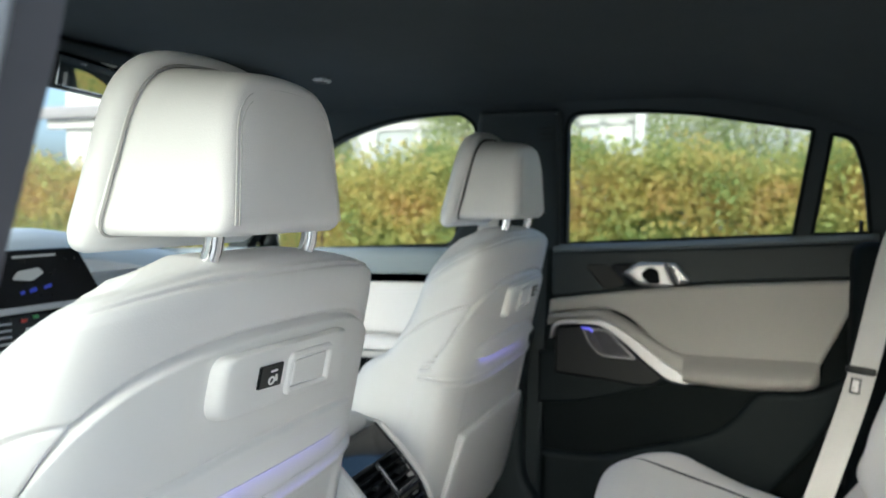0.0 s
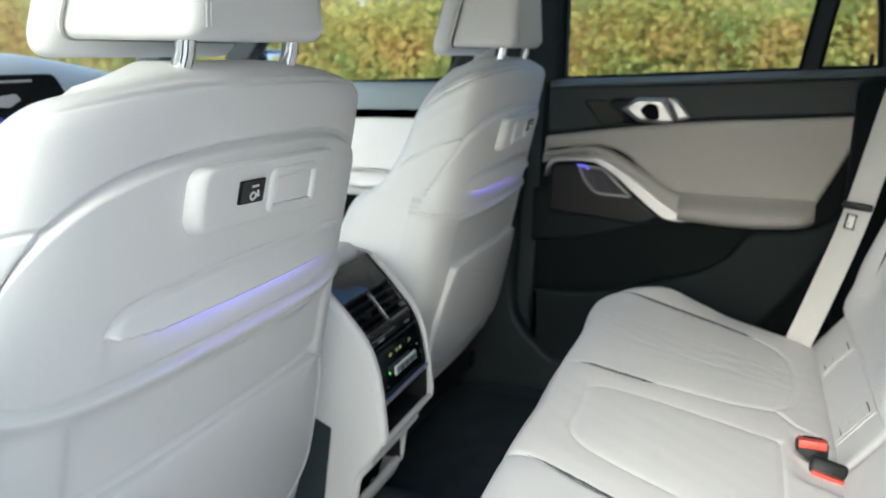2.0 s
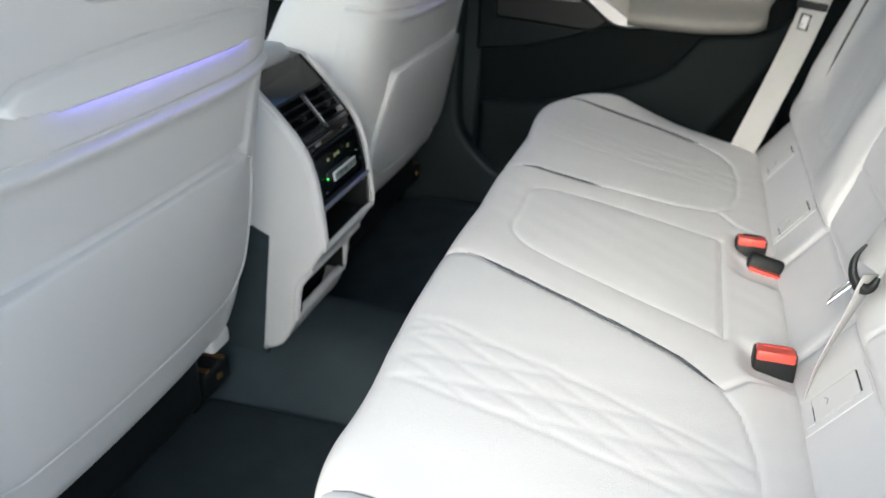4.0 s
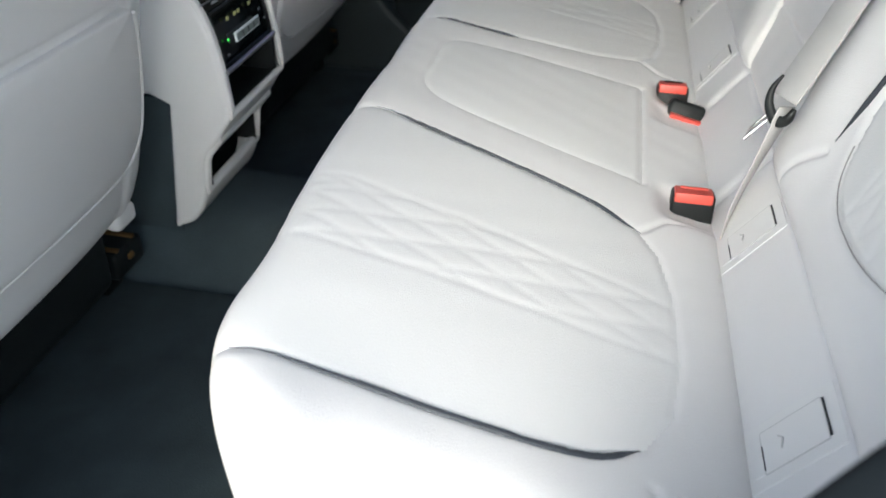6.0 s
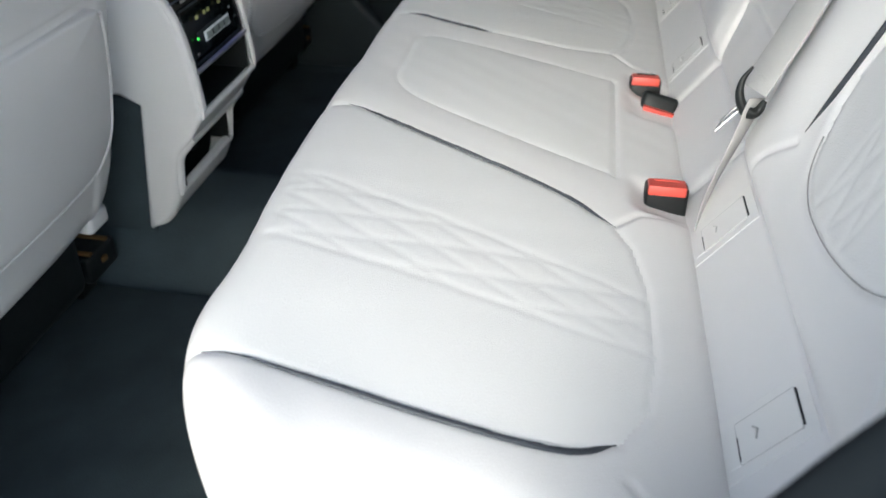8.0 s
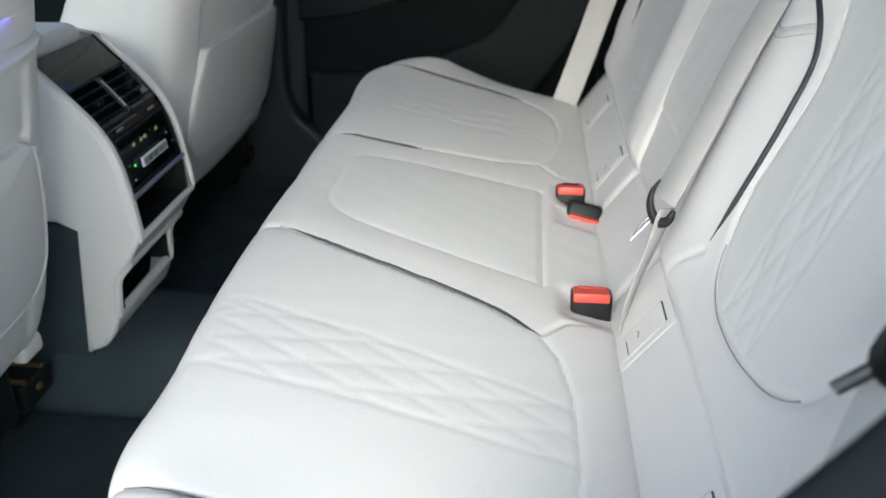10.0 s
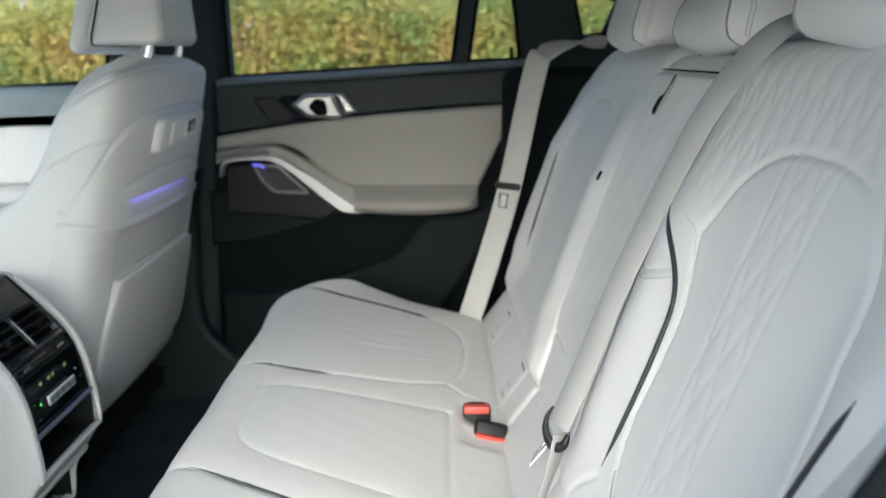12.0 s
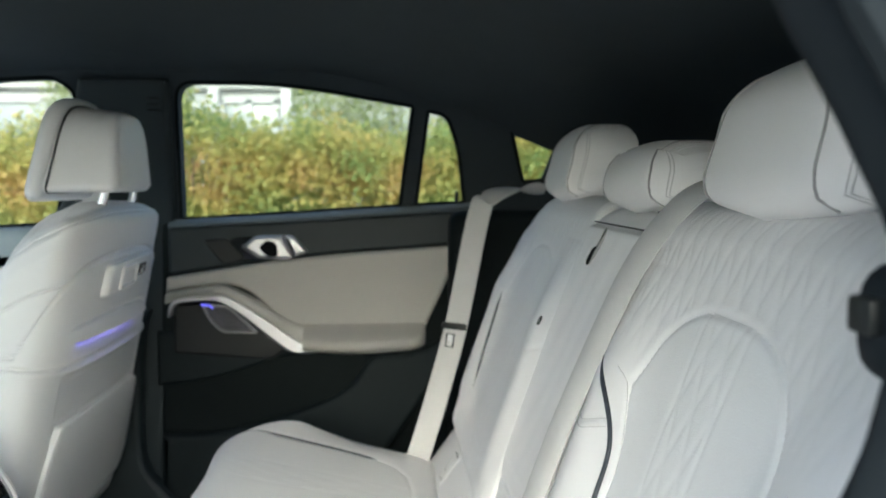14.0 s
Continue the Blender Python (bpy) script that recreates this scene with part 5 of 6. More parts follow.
def bench_cushion(root):
    sec = np.array(CUSH_SECT)
    ys = np.linspace(-0.675, 0.665, 440)
    P, Y = np.meshgrid(np.arange(len(sec)), ys, indexing="ij")
    # finer along the section
    fi = np.linspace(0, len(sec) - 1, 300)
    sx, sz = np.interp(fi, np.arange(len(sec)), sec[:, 0]), np.interp(fi, np.arange(len(sec)), sec[:, 1])
    X, Y = np.meshgrid(sx, ys, indexing="ij")
    Z, _ = np.meshgrid(sz, ys, indexing="ij")
    a = np.abs(Y - YM)
    e = np.clip(a - 0.47, 0, 1)
    front = np.clip((0.13 - X) / 0.27, 0, 1)
    front = front * front * (3 - 2 * front)
    X2 = X + front * (3.0 * e ** 2 + np.where(Y < YM, 0.009, -0.010) * np.exp(-((a - 0.44) / 0.09) ** 2) - 0.006 * np.exp(-((a - 0.12) / 0.16) ** 2))
    Z2 = Z - 1.3 * np.clip(a - 0.545, 0, 1) ** 2 * np.clip((Z - 0.6) / 0.2, 0, 1)
    roll = np.where(Y < YM, np.clip((a - 0.565) / 0.105, 0, 1), np.clip((a - 0.615) / 0.055, 0, 1))
    Z2 = Z2 - 0.055 * (1 - np.sqrt(np.clip(1 - roll ** 2, 0, 1)))
    top = (np.gradient(Z, axis=0) ** 2 < 9) * np.clip((Z - 0.70) / 0.05, 0, 1)
    h = np.zeros_like(X)
    inn, inf, inm = inside(X, Y, NEAR_INS), inside(X, Y, FAR_INS), inside(X, Y, MID_INS)
    dn, df, dm = seg_dist(X, Y, [(-0.4, -0.547)] + NEAR_INS + [(-0.4, -0.15)]), seg_dist(X, Y, [(-0.4, 0.537)] + FAR_INS + [(-0.4, 0.14)]), seg_dist(X, Y, MID_INS, True)
    for ins, d in ((inn, dn), (inf, df)):
        h += np.where(ins, 0.0022 * (1 - np.exp(-d / 0.03)), 0)
        h -= 0.0014 * groove(d, 0.0035)
    h += np.where(inm, 0.0022 * (1 - np.exp(-dm / 0.02)), 0) - 0.0005 * groove(dm, 0.0030)
    h += np.where(~(inn | inf | inm), 0.0018 * (1 - np.exp(-np.minimum(np.minimum(dn, df), dm) / 0.02)), 0)
    # quilted bands in the outer seats
    for sgn in (1, -1):
        Yq = YM + sgn * (Y - YM)
        cen = -0.362 - 0.02 * np.clip(X / 0.2, 0, 1)
        wv = 0.050 - 0.014 * np.clip((X + 0.1) / 0.28, 0, 1)
        band = np.abs(Yq - cen) < wv
        ins = inn if sgn == 1 else inf
        h -= np.where(ins, 0.0006 * (groove(np.abs(Yq - cen) - wv, 0.004)), 0)
        q = diamonds(X, Yq - cen, 0.085, 0.034)
        h += np.where(ins & band, -0.0005 * groove(q, 0.005) + 0.0002, 0)
    for ln in ([(0.157, -0.236), (0.18, -0.205), (0.225, -0.19)], [(0.157, 0.226), (0.18, 0.195), (0.225, 0.18)], [(0.157, -0.138), (0.157, 0.125)], [(0.165, -0.55), (0.20, -0.60), (0.23, -0.66)]):
        h -= 0.003 * groove(seg_dist(X, Y, ln), 0.003)
    # scallops of the front edge under the seams
    for y in (-0.547, -0.157, 0.147, 0.537, -0.325, 0.315):
        h -= 0.0012 * groove(Y - y, 0.008) * np.clip((-0.105 - X) / 0.02, 0, 1)
    crease = 0.0003 * np.sin(X * 60 + 14 * np.sin(Y * 9)) * np.sin(Y * 37)
    h += crease * np.where(inn | inf | inm, 0.6, 1.0)
    # buckle wells
    for y in (-0.16, 0.135, 0.07):
        h -= 0.012 * np.exp(-(((X - 0.205) / 0.028) ** 4 + ((Y - y) / 0.03) ** 4))
    Z2 = Z2 + h * top
    cen4 = lambda M: 0.25 * (M[1:, 1:] + M[:-1, 1:] + M[1:, :-1] + M[:-1, :-1])
    xc, yc, zc = cen4(X), cen4(Y), cen4(Z)
    upm = zc > 0.72
    mn, mf, mm = inside(xc, yc, NEAR_INS) & upm, inside(xc, yc, FAR_INS) & upm, inside(xc, yc, MID_INS) & upm
    body = sheet("cushion", X2, Y, Z2, LEATHER, root, "white leather bench cushion", keep=~(mn | mf | mm))
    sheet("cushion_insert", X2, Y, Z2, PERF, root, "perforated white leather insert with quilted band", keep=mn)
    sheet("cushion_insert", X2, Y, Z2, PERF, root, "perforated white leather insert with quilted band", keep=mf)
    sheet("middle_insert", X2, Y, Z2, PERF, root, "plain white leather middle seat insert", keep=mm)
    for pts in ([(-0.112, -0.548), (0.06, -0.546), (0.125, -0.538), (0.156, -0.520)], [(-0.120, -0.157), (-0.02, -0.177), (0.098, -0.207), (0.157, -0.240)], [(-0.120, 0.147), (-0.06, 0.155), (-0.01, 0.163)], [(-0.115, 0.536), (0.06, 0.534), (0.125, 0.526)]):
        q = []
        for x, y in smooth_path(pts, 12):
            j = int(np.argmin(np.abs(ys - y)))
            i0 = int(np.argmin(X2[:, j]))
            q.append((x, y, float(np.interp(x, X2[i0:, j], Z2[i0:, j])) + (0.0017 if abs(y) > 0.5 else 0.0010)))
        part("piping", tube(q, 0.0023 if abs(pts[0][1]) > 0.5 else 0.0019, 8, taper=True), PIPING, root, "dark blue piping")


BX0, BS = 0.300, 0.35


def back_plane(z):
    return BX0 + BS * (z - 0.86)


def ins_outline(m):
    """Outer backrest insert in (y, z); m = 1 near, -1 far."""
    o = rounded([(-0.267, 0.92), (-0.279, 1.03), (-0.250, 1.092), (-0.278, 1.150), (-0.335, 1.176), (-0.42, 1.178), (-0.478, 1.166), (-0.525, 1.12), (-0.545, 1.02), (-0.535, 0.92), (-0.480, 0.864), (-0.40, 0.846), (-0.33, 0.845), (-0.285, 0.860)], [0.05, 0.04, 0.008, 0.03, 0.03, 0.04, 0.03, 0.04, 0.05, 0.05, 0.04, 0.04, 0.03, 0.03], 6)
    return [(YM + m * (y - YM), z) for y, z in o]


def bench_back(root):
    ys, zs = np.linspace(-0.665, 0.665, 460), np.linspace(0.775, 1.300, 260)
    Y, Z = np.meshgrid(ys, zs, indexing="ij")
    a = np.abs(Y - YM)
    topz = 1.275 - 0.014 * np.clip((0.14 - a) / 0.02, 0, 1) - 4.0 * np.clip(a - 0.50, 0, 1) ** 2
    f = np.clip((Z - 0.775) / (1.300 - 0.775), 0, 1)
    Zt = 0.775 + f * (topz - 0.775)
    h = np.zeros_like(Y)
    near, far = ins_outline(1), ins_outline(-1)
    inn, inf = inside(Y, Zt, near), inside(Y, Zt, far)
    dn, df = seg_dist(Y, Zt, near, True), seg_dist(Y, Zt, far, True)
    mid = a < 0.118
    # side bolsters stand proud of the inserts; the middle lies between them
    bol = np.exp(-((a - 0.19) / 0.060) ** 2) * 0.020 + np.exp(-((a - 0.585) / 0.06) ** 2) * 0.026
    foot = np.clip((Zt - 0.775) / 0.13, 0, 1)
    h += bol * np.clip((1.20 - Zt) / 0.12, 0, 1) * foot * foot * (3 - 2 * foot)
    h += np.where(inn, 0.0028 * (1 - np.exp(-dn / 0.03)), 0) + np.where(inf, 0.0012 * (1 - np.exp(-df / 0.03)), 0)
    h -= 0.0024 * groove(dn, 0.0035) + 0.0004 * groove(df, 0.0035)
    h -= 0.008 * groove(a - 0.122, 0.0045)
    h += np.where(mid, 0.007, 0) * np.clip((Zt - 0.86) / 0.05, 0, 1) * np.clip((1.226 - Zt) / 0.006, 0, 1)
    h -= np.where(mid, 0.002 * groove(Zt - 0.88, 0.003), 0)
    # quilts: the shoulders, and a band in each insert
    for sgn, ins in ((1, inn), (-1, inf)):
        Yq = YM + sgn * (Y - YM)
        shoulder = (~ins) & (Yq < -0.13) & (Zt > 1.06 + 0.9 * np.clip(np.abs(Yq + 0.385) - 0.13, 0, 1) * -0.2) & (Yq > -0.60) & (np.minimum(dn, df) > 0.004)
        q = diamonds(Yq, Zt, 0.030, 0.085)
        amp = 0.42 if sgn == 1 else 0.22
        h += np.where(shoulder, amp * (-0.0019 * groove(q, 0.0045) + 0.0008) * np.clip((Zt - 1.10) / 0.06, 0, 1), 0)
        cen, wv = -0.388 + 0.05 * (1.17 - Zt), 0.040 - 0.02 * (1.17 - Zt)
        band = np.abs(Yq - cen) < wv
        q2 = diamonds(Yq - cen, Zt, 0.034, 0.085)
        h += np.where(ins & band, amp * (-0.0016 * groove(q2, 0.0045) + 0.0006), 0)
        h -= np.where(ins, amp * 0.0016 * groove(np.abs(Yq - cen) - wv, 0.0026), 0)
        # seams that run from the piping over the bolster
        for ln in ([(-0.13, 1.055), (-0.18, 1.035), (-0.236, 1.055)], [(-0.20, 0.80), (-0.225, 0.835), (-0.25, 0.86)], [(-0.535, 0.86), (-0.60, 0.82)]):
            h -= 0.003 * (1.0 if sgn == 1 else 0.15) * groove(seg_dist(Yq, Zt, ln), 0.0028)
    h += 0.009 * np.exp(-((Zt - 0.820) / 0.030) ** 2) * np.clip((a - 0.122) / 0.03, 0, 1)
    h += 0.0004 * np.sin(Zt * 55 + 9 * np.sin(Y * 11)) * np.sin(Y * 31)
    # roll over the top and round the outer ends
    r = np.clip((f - 0.90) / 0.10, 0, 1)
    back = 0.055 * (1 - np.sqrt(np.clip(1 - r ** 2, 0, 1)))
    end = np.clip((a - 0.615) / 0.05, 0, 1)
    back = back + 0.07 * (1 - np.sqrt(np.clip(1 - end ** 2, 0, 1)))
    low = np.clip((0.815 - Zt) / 0.036, 0, 1)
    back = back + 0.050 * (1 - np.sqrt(np.clip(1 - low ** 2, 0, 1)))
    k = math.hypot(1, BS)
    off = -h + back
    X = back_plane(Zt) + off / k
    Z2 = Zt - off * BS / k * -1 * -1
    cen4 = lambda M: 0.25 * (M[1:, 1:] + M[:-1, 1:] + M[1:, :-1] + M[:-1, :-1])
    yc, zc = cen4(Y), cen4(Zt)
    mn, mf = inside(yc, zc, near), inside(yc, zc, far)
    mm = (np.abs(yc - YM) < 0.12)
    sheet("backrest", X, Y, Z2, QUILT, root, "white leather backrest with quilted shoulders", keep=~(mn | mf | mm))
    sheet("backrest_insert", X, Y, Z2, PERF, root, "perforated white leather insert with quilted band", keep=mn)
    sheet("backrest_insert", X, Y, Z2, PERF, root, "perforated white leather insert with quilted band", keep=mf)
    sheet("middle_backrest", X, Y, Z2, LEATHER, root, "smooth white leather middle backrest", keep=mm)
    part("backrest_core", rbox(0.475, YM, 0.98, 0.05, 0.60, 0.26, 0.03, 3, m=turn(ry=19)), LINER, root, "dark back of the seat")

    def on_back(y, z, h=0.0):
        aa = abs(y - YM)
        b = (math.exp(-((aa - 0.19) / 0.060) ** 2) * 0.020 + math.exp(-((aa - 0.585) / 0.06) ** 2) * 0.026) * min(1, max(0, (1.20 - z) / 0.12))
        ft = min(1, max(0, (z - 0.775) / 0.13))
        b *= ft * ft * (3 - 2 * ft)
        b += 0.009 * math.exp(-((z - 0.820) / 0.030) ** 2) * min(1, max(0, (aa - 0.122) / 0.03))
        o = -(b + h)
        return (back_plane(z) + o / k, y, z - o * BS / k)
    for m in (1, -1):
        g = lambda y: YM + m * (y - YM)
        p1 = smooth_path([(-0.172, 1.100), (-0.218, 1.076), (-0.256, 1.038), (-0.262, 0.99), (-0.260, 0.92), (-0.254, 0.872)], 10)
        if m == 1:
            part("piping", tube([on_back(g(y), z, 0.001) for y, z in p1], 0.0026, 8, taper=True), PIPING, root, "dark blue piping")
        p2 = smooth_path([(-0.586, 1.075), (-0.578, 1.05), (-0.567, 1.02), (-0.553, 0.985), (-0.540, 0.945)] if m == 1 else [(-0.548, 1.075), (-0.545, 1.03), (-0.540, 0.97), (-0.532, 0.90)], 10)
        part("piping", tube([on_back(g(y), z, 0.001) for y, z in p2], 0.0022, 8, taper=True), PIPING, root, "dark blue piping")
    edge = smooth_path([(-0.222, 1.100), (-0.248, 1.090), (-0.266, 1.060), (-0.277, 1.030), (-0.278, 1.0), (-0.274, 0.965), (-0.269, 0.930)], 8)
    part("seam", tube([on_back(y, z, 0.0004) for y, z in edge], 0.0007, 6), LEATHER, root, "raised seam along the insert")
    foot = [p for p in near if p[1] < 0.885]
    foot = sorted(foot, key=lambda p: -math.atan2(p[1] - 0.95, p[0] + 0.40) % (2 * math.pi))
    part("seam", tube([on_back(y, z, 0.0004) for y, z in foot], 0.0006, 5), SEAM, root, "fine grey seam round the foot of the insert")
    for dz in (-0.004, 0.004):
        part("seam", tube([on_back(y, z + dz, 0.0004) for y, z in smooth_path([(-0.140, 1.050), (-0.165, 1.038), (-0.195, 1.036), (-0.240, 1.052)], 6)], 0.0006, 5), LIGHTSEAM, root, "double stitched seam over the bolster")
    # pull strap and slots of the fold-down armrest
    part("pull_strap", tube([on_back(y, z, 0.0085) for y, z in ((0.004, 1.221), (0.014, 1.204), (0.026, 1.186), (0.036, 1.174))], 0.0016, 6, taper=True), SEAM, root, "grey edge of the leather pull loop")
    part("strap_slot", tube([on_back(y, z, 0.0085) for y, z in smooth_path([(0.012, 1.221), (0.020, 1.206), (0.030, 1.192)], 4)], 0.0010, 6), DEEP, root)
    part("strap_slot", tube([on_back(y, z, 0.0090) for y, z in smooth_path([(0.026, 1.198), (0.034, 1.187), (0.043, 1.173)], 5)], 0.0036, 8, taper=True), DEEP, root, "dark slot behind the pull loop")
    part("armrest_gap", tube([on_back(y, 1.2275, 0.002) for y in np.linspace(-0.112, 0.102, 8)], 0.0010, 6), DEEP, root, "thin gap above the fold-down armrest")
    part("armrest_gap", tube([on_back(-0.118, z, 0.0) for z in np.linspace(1.15, 1.23, 8)], 0.0018, 6), DEEP, root)
    part("release_slot", rbox(*on_back(0.150, 1.082, 0.004), 0.002, 0.002, 0.007, 0.0015, m=turn(rx=25, ry=19)), DEEP, root, "small dark release slot")


def bench_valley(root):
    """Strip between cushion and backrest with the child seat anchor covers."""
    Y, S = np.meshgrid(np.linspace(-0.64, 0.63, 200), np.linspace(0, 1, 40), indexing="ij")
    X = 0.224 + 0.062 * S + 0.006 * np.sin(S * np.pi) + 0.030 * np.clip((S - 0.80) / 0.20, 0, 1) ** 1.6
    Z = 0.722 + 0.085 * S + 0.008 * np.sin(S * np.pi) - 0.006 * np.clip((S - 0.80) / 0.20, 0, 1) ** 2
    gap = np.exp(-((np.abs(Y - YM) - 0.118) / 0.006) ** 2)
    X, Z = X + 0.006 * gap, Z - 0.004 * gap
    sheet("lower_roll", X, Y, Z, LEATHER, root, "white leather roll below the backrest")
    for yk in (-0.230, -0.492, 0.220, 0.482):
        def place(a, b, o):
            return (0.224 + 0.062 * b + 0.006 * math.sin(b * math.pi) - o * 0.81, yk + a, 0.722 + 0.085 * b + 0.008 * math.sin(b * math.pi) + o * 0.59)
        fr = part("anchor_frame", plate(rounded([(-0.029, 0.08), (-0.029, 0.80), (0.029, 0.80), (0.029, 0.08)], [0.008, 0.012, 0.012, 0.008]), place, 0.0007, 0.0006), SHELL, root, "cream child seat anchor cover")
        lid = rounded([(-0.019, 0.21), (-0.019, 0.67), (0.019, 0.67), (0.019, 0.21)], 0.004)
        part("anchor_lid", plate(lid, place, 0.0016, 0.0008), SHELL, fr)
        part("lid_joint", tube([place(a, b, 0.0012) for a, b in lid], 0.0005, 5, closed=True), THREAD, fr)
        part("anchor_slot", tube([place(a, 0.685, 0.0014) for a in (-0.017, -0.006, 0.006, 0.017)], 0.0008, 5), BLACK, fr, "dark slot line")
        part("anchor_slot", plate(rounded([(-0.018, 0.13), (-0.018, 0.205), (0.017, 0.205), (0.017, 0.13)], 0.003), place, 0.0012, 0.0004), SHELL, fr, "cream grip tab")
        part("anchor_slot", tube([place(a, 0.212, 0.0016) for a in (-0.016, -0.006, 0.006)], 0.0006, 5), BLACK, fr, "dark slot line")
        part("anchor_mark", tube([place(-0.006, 0.34, 0.003), place(0.002, 0.36, 0.003), place(0.006, 0.33, 0.003)], 0.0007, 5), THREAD, fr, "small moulded symbol")


def rear_headrest(yc, hw, z0, z1, label, r=0.036):
    """A padded block whose sides turn back behind a corner seam."""
    hx, hz = 0.050, (z1 - z0) / 2
    root = thing("rear_headrest", label, "headrest", (0.455, yc, z0), group="rear headrests")

    def place(p, grow=0.0):
        q = Vector((p[0] * hx, p[1] * hw, p[2] * hz))
        c = Vector([max(-h + r, min(h - r, v)) for v, h in zip(q, (hx, hw, hz))])
        d = q - c
        if d.length > 1e-9:
            q = c + d.normalized() * (r * max(abs(d.x), abs(d.y), abs(d.z)) / r + grow)
        a = abs(q.y) / hw
        y = q.y * (1 - 0.07 * q.z / hz)
        x = q.x + 0.30 * q.z + 0.75 * hw * max(0.0, a - 0.74) * (q.x < 0.02) + 0.006 * a * a
        z = q.z + 0.010 * (1 - a * a) * max(0.0, q.z / hz) - 0.010 * max(0.0, -q.z / hz) * max(0.0, 1 - a / 0.8)
        return Vector((0.485 + x, yc + y, z0 + hz + z))
    bm = bmesh.new()
    bmesh.ops.create_cube(bm, size=2)
    bmesh.ops.subdivide_edges(bm, edges=list(bm.edges), cuts=25, use_grid_fill=True)
    for v in bm.verts:
        v.co = place(v.co)
    part("cushion", bm, LEATHER, root)
    line = [(-0.5, -1)] + [(-1, z) for z in np.linspace(-1, 1, 26)] + [(x, 1) for x in np.linspace(-0.95, 0.6, 16)]
    for sy in (-1, 1):
        for frac, mat, wd in ((0.76, SEAM, 0.0012), (0.90, LIGHTSEAM, 0.0007), (0.935, LIGHTSEAM, 0.0007)):
            path = [place((x, sy * (frac - 0.10 * max(0.0, z) ** 2), z), 0.0004) for x, z in line]
            part("seam", tube(path, wd, 5), mat, root, "stitched seam")
    for du in (-0.06, 0.06):
        part("post", tube([(0.455, yc + du * min(1, hw / 0.13), z0 - 0.06), (0.475, yc + du * min(1, hw / 0.13), z0 + 0.02)], 0.007, 10), CHROME, root, "chrome post")


def rear_bench():
    root = thing("rear_bench_seat", "white leather rear bench with quilted backrest and dark piping", "car seat", (0.1, YM, 0.46))
    bench_cushion(root)
    bench_back(root)
    bench_valley(root)
    part("bench_base", rbox(0.08, YM, 0.56, 0.13, 0.60, 0.10, 0.03), DARK, root, "dark seat base")


rear_bench()
rear_headrest(-0.364, 0.123, 1.258, 1.366, "tall white leather headrest of the outer rear seat")
rear_headrest(0.410, 0.121, 1.257, 1.367, "white leather headrest of the far rear seat")
rear_headrest(0.012, 0.128, 1.252, 1.320, "low wide white leather headrest of the middle seat")


# ---- belts and buckles ----
def buckle(x, y, z, kind, label):
    root = thing("belt_buckle", label, "belt buckle", (x, y, z - 0.04), group="belt buckles")
    if kind < 2:
        w = 0.0215 if kind == 0 else 0.020
        part("housing", rbox(x, y, z - 0.030, w, 0.0125, 0.030, 0.004, 3, m=turn(rx=-8)), BLACK, root, "black buckle housing")
        b = part("button", rbox(x - 0.0005, y - 0.0018, z - 0.0020, w - 0.0025, 0.0118, 0.0055, 0.002, 2, m=turn(rx=-8)), RED, root, "red release button")
        part("slot", rbox(x, y + 0.0045, z + 0.0028, w - 0.008, 0.0022, 0.0012, 0.0006, 1, m=turn(rx=-8)), RED if kind == 0 else DEEP, b)
    else:
        part("housing", rbox(x + 0.002, y, z - 0.012, 0.023, 0.010, 0.014, 0.006, 4, m=turn(rx=-24, ry=14)), BLACK, root, "black buckle lying flat")
        part("button", rbox(x + 0.003, y - 0.0130, z - 0.0150, 0.021, 0.0045, 0.0028, 0.001, 2, m=turn(ry=14)), RED, root, "red release button")


buckle(0.209, -0.152, 0.760, 0, "black belt buckle with a red button on the white bench")
buckle(0.197, 0.135, 0.762, 1, "black belt buckle with a red button by the seat back")
buckle(0.212, 0.100, 0.752, 2, "black belt buckle lying flat in the middle seat")


def crescent(pts, r):
    """A crescent of black plastic: pointed at the upper end, thick in its bowl."""
    P = smooth_path(pts, 6)
    n = len(P)
    bm = bmesh.new()
    rings = []
    for k, p in enumerate(P):
        p = Vector(p)
        t = (Vector(P[min(k + 1, n - 1)]) - Vector(P[max(k - 1, 0)])).normalized()
        side = t.cross(Vector((0.3, 1, 0.2))).normalized()
        top = side.cross(t)
        f = k / (n - 1)
        w = r * (0.25 + 0.95 * min(1, f / 0.55) if f < 0.55 else 1.2 - 0.75 * ((f - 0.55) / 0.45) ** 2)
        rings.append([bm.verts.new(p + side * (w * math.cos(a)) + top * (w * 0.75 * math.sin(a))) for a in (2 * math.pi * i / 10 for i in range(10))])
    for a, b in zip(rings[:-1], rings[1:]):
        for i in range(10):
            bm.faces.new((a[i], a[(i + 1) % 10], b[(i + 1) % 10], b[i]))
    bm.faces.new(rings[0])
    bm.faces.new(rings[-1])
    return bm


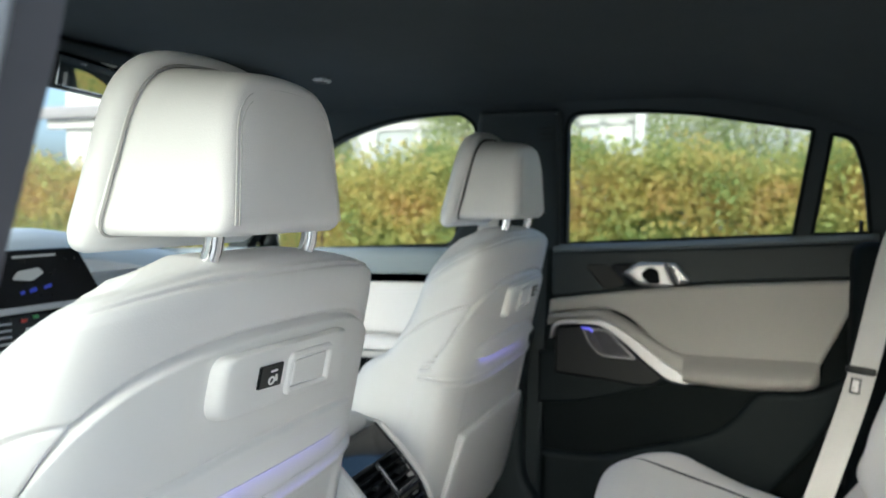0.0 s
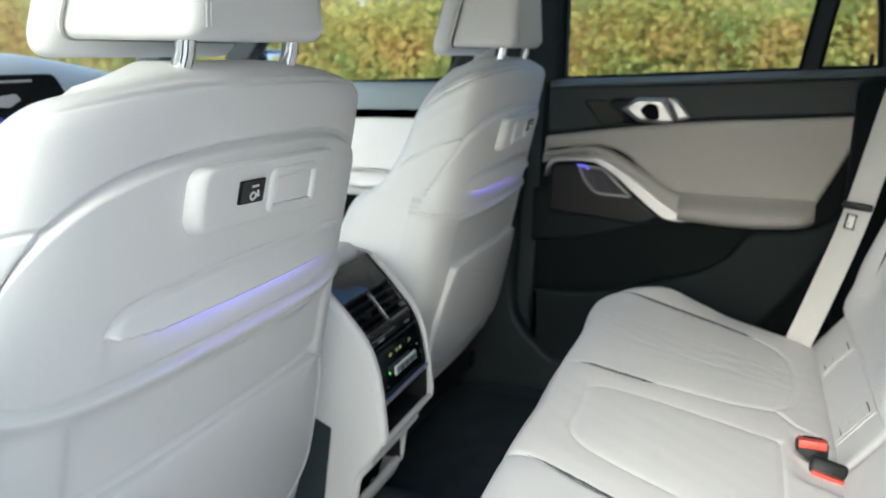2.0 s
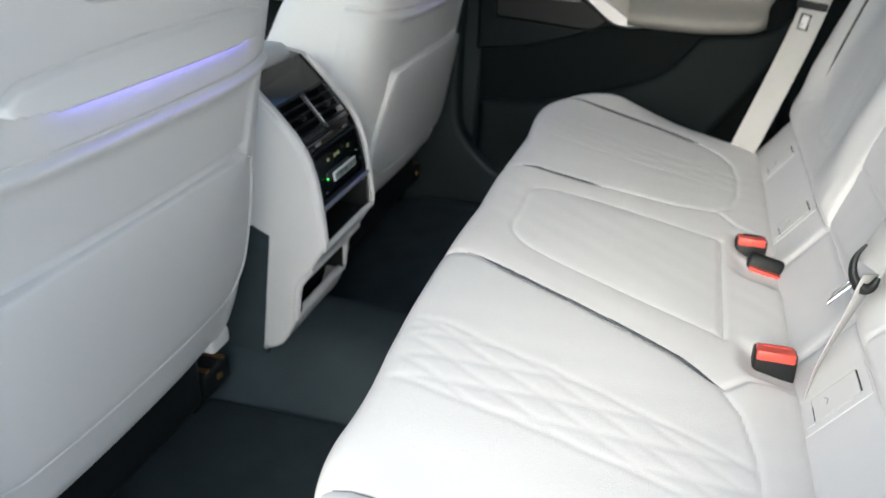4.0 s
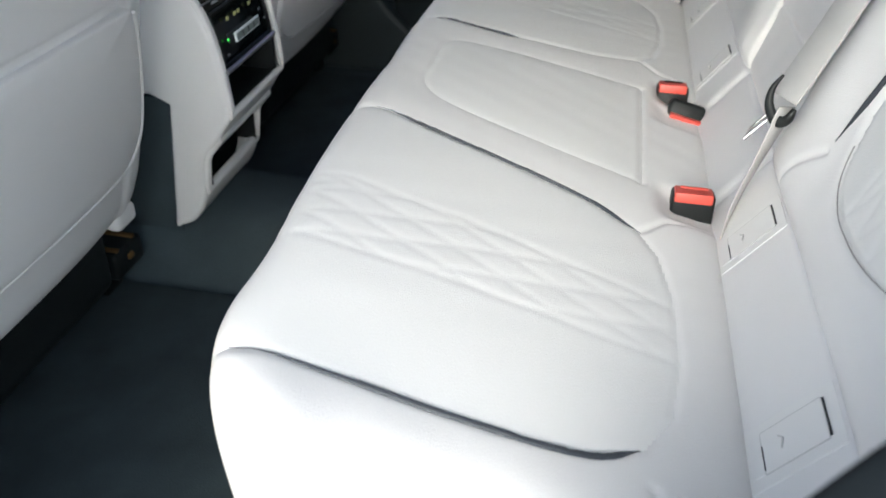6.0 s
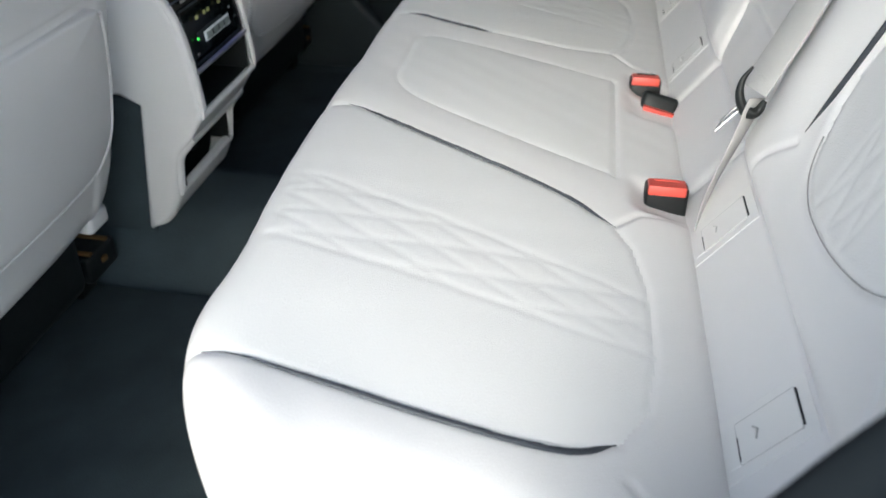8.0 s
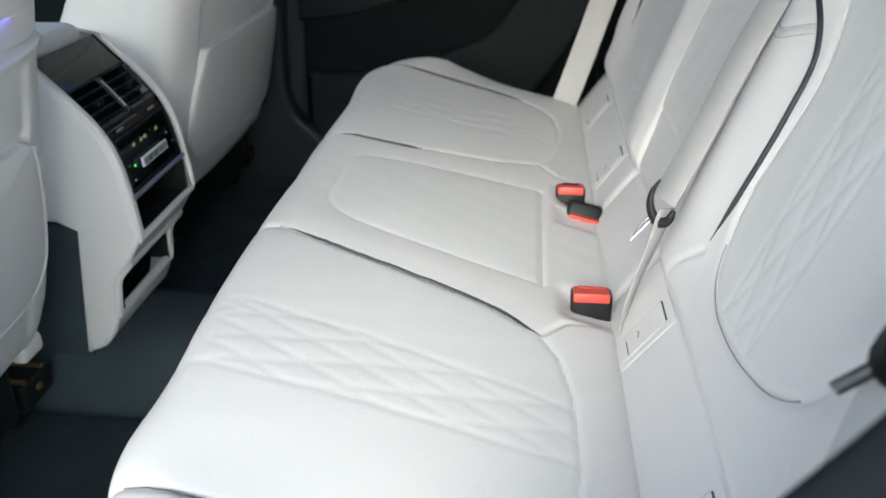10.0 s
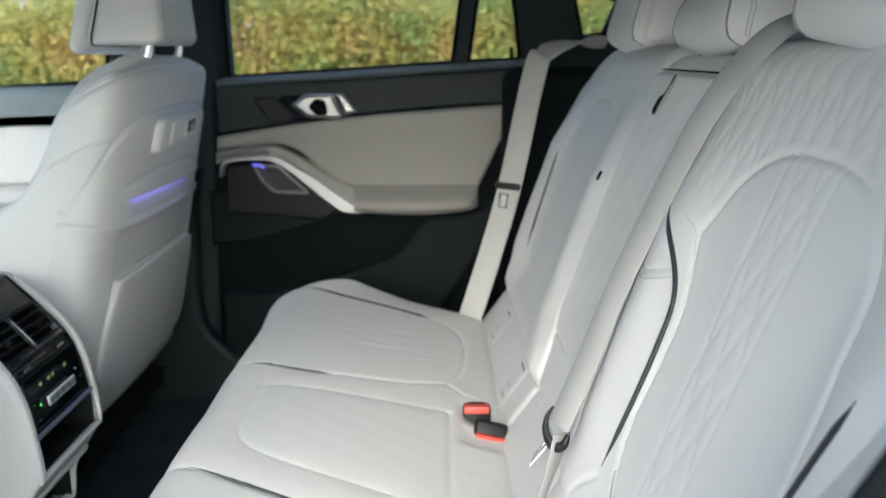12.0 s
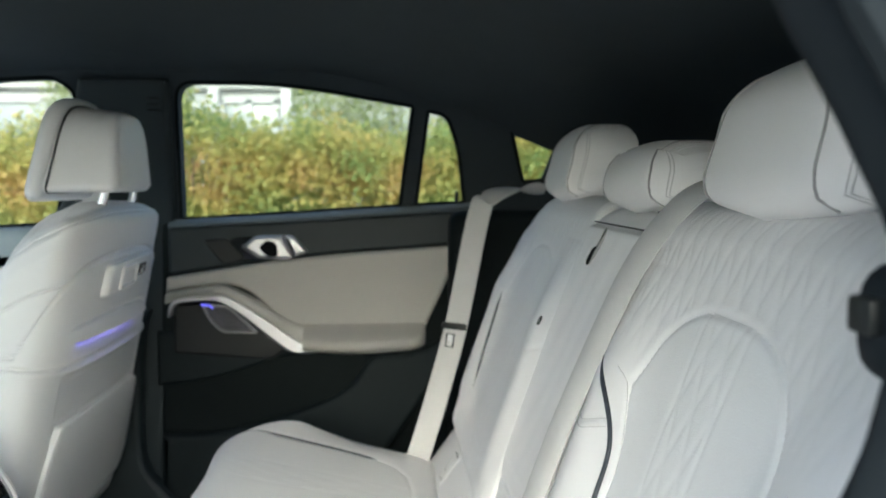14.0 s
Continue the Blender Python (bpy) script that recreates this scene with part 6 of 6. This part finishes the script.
def belt_middle():
    root = thing("seat_belt", "cream diagonal belt of the middle seat with black tongue", "seat belt", (0.3, -0.15, 0.9), group="seat belts")
    def lay(y, z, off):
        """A point a little before the slanting backrest."""
        return (0.300 + 0.35 * (z - 0.86) - off, y, z)
    path = smooth_path([(0.520, -0.198, 1.290), (0.462, -0.188, 1.272), (0.428, -0.172, 1.236), lay(-0.156, 1.19, 0.013), lay(-0.146, 1.13, 0.018), lay(-0.144, 1.02, 0.026), lay(-0.153, 0.93, 0.030), (0.268, -0.167, 0.874)], 8)
    part("webbing", ribbon(path, 0.047, 0.0016, [(-0.16, 1, 0.15)] * len(path)), BELT, root, "cream woven belt webbing")
    low = smooth_path([(0.272, -0.172, 0.868), (0.261, -0.178, 0.83), (0.246, -0.180, 0.775), (0.240, -0.182, 0.735)], 6)
    part("webbing", ribbon(low, 0.040, 0.0016, [(0.72 - 0.45 * i / (len(low) - 1), 1.0, 0) for i in range(len(low))]), BELT, root)
    tg = part("tongue", crescent([(0.263, -0.167, 0.896), (0.256, -0.170, 0.884), (0.255, -0.174, 0.871), (0.260, -0.180, 0.860), (0.267, -0.182, 0.857), (0.273, -0.181, 0.860), (0.277, -0.179, 0.869)], 0.0050), BLACK, root, "black plastic belt tongue")
    part("blade", tube([(0.259, -0.176, 0.866), (0.255, -0.181, 0.858), (0.2385, -0.184, 0.838), (0.2425, -0.179, 0.846)], 0.0014, 6, closed=True), DULL, tg, "chrome tongue frame")


belt_middle()


def belt_near():
    root = thing("seat_belt", "cream belt beside the outer rear seat with black tongue", "seat belt", (0.3, -0.63, 0.99), group="seat belts")
    path = smooth_path([(0.40, -0.68, 1.24), (0.345, -0.675, 1.12), (0.302, -0.66, 1.04), (0.286, -0.652, 1.01), (0.270, -0.655, 0.93), (0.245, -0.655, 0.76)], 8)
    part("webbing", ribbon(path, 0.046, 0.0016, [(0.35, -1, 0.1)] * len(path)), BELT, root, "cream woven belt webbing")
    tg = part("tongue", crescent([(0.281, -0.643, 1.037), (0.274, -0.644, 1.026), (0.2712, -0.645, 1.013), (0.276, -0.645, 1.005), (0.283, -0.645, 1.004), (0.289, -0.644, 1.010), (0.291, -0.642, 1.019)], 0.0052), BLACK, root, "black plastic belt tongue")
    blade = part("blade", ribbon([(0.2735, -0.6445, 1.0105), (0.266, -0.6445, 1.0040), (0.2565, -0.6445, 0.9962)], 0.0062, 0.0012, (0.62, 0.25, -0.75)), SILVERP, tg, "worn steel tongue blade")
    for o in (-0.0030, 0.0030):
        part("blade_edge", tube([(0.2725 + o * 0.6, -0.6455, 1.0095 - o * 0.75), (0.2570 + o * 0.6, -0.6455, 0.9966 - o * 0.75)], 0.0009, 6), BLACK, blade, "dark slot edge")


belt_near()


def belt_far():
    root = thing("seat_belt", "cream belt hanging beside the far rear seat", "seat belt", (0.3, 0.6, 1.0), group="seat belts")
    path = smooth_path([(0.47, 0.70, 1.268), (0.41, 0.70, 1.268), (0.352, 0.695, 1.250), (0.330, 0.685, 1.215), (0.281, 0.64, 1.00), (0.240, 0.615, 0.86), (0.200, 0.60, 0.735), (0.19, 0.60, 0.70)], 8)
    part("webbing", ribbon(path, 0.046, 0.0016, [(1, -0.25, 0.1)] * len(path)), BELT, root, "cream woven belt webbing")
    st = part("tongue", rbox(0.276, 0.634, 0.998, 0.025, 0.005, 0.0065, 0.003, 2, m=turn(ry=5, rz=-14)), BLACK, root, "black belt tongue")
    part("blade", tube([(0.262, 0.630, 0.985), (0.276, 0.626, 0.983), (0.272, 0.620, 0.958), (0.258, 0.624, 0.960)], 0.0018, 6, closed=True), BLACK, st, "dark tongue frame")
    part("blade_plate", rbox(0.267, 0.625, 0.972, 0.006, 0.001, 0.010, 0.001, 1, m=turn(ry=12, rz=-14)), SILVERP, st)


belt_far()


def belt_front():
    root = thing("seat_belt", "cream front seat belt hanging from the far centre pillar", "seat belt", (-0.48, 0.85, 1.0), group="seat belts")
    path = smooth_path([(-0.455, 0.83, 1.40), (-0.470, 0.838, 1.32), (-0.488, 0.845, 1.24), (-0.505, 0.85, 1.15), (-0.53, 0.85, 1.0), (-0.56, 0.845, 0.75)], 6)
    part("webbing", ribbon(path, 0.046, 0.0016, [(1, 0.1, 0)] * len(path)), BELT, root, "cream woven belt webbing")
    part("guide", rbox(-0.452, 0.842, 1.405, 0.030, 0.010, 0.020, 0.008, 3), BLACK, root, "black belt guide")


belt_front()


# ---- floor things ----
def floor_mat(x0, x1, y0, y1, label):
    root = thing("floor_mat", label, "floor mat", ((x0 + x1) / 2, (y0 + y1) / 2, 0.465), group="floor mats")
    o = rounded([(x0, y0), (x0, y1), (x1, y1), (x1, y0)], 0.03)
    part("carpet", plate(o, lambda a, b, h: (a, b, 0.462 + 0.006 * math.sin(a * 14) * math.sin(b * 11) + h), 0.012, 0.004), MAT_RIB, root)


floor_mat(-0.62, -0.08, -0.66, -0.06, "dark textile floor mat on the carpet")
floor_mat(-0.62, -0.08, 0.27, 0.80, "dark textile floor mat before the far seat")
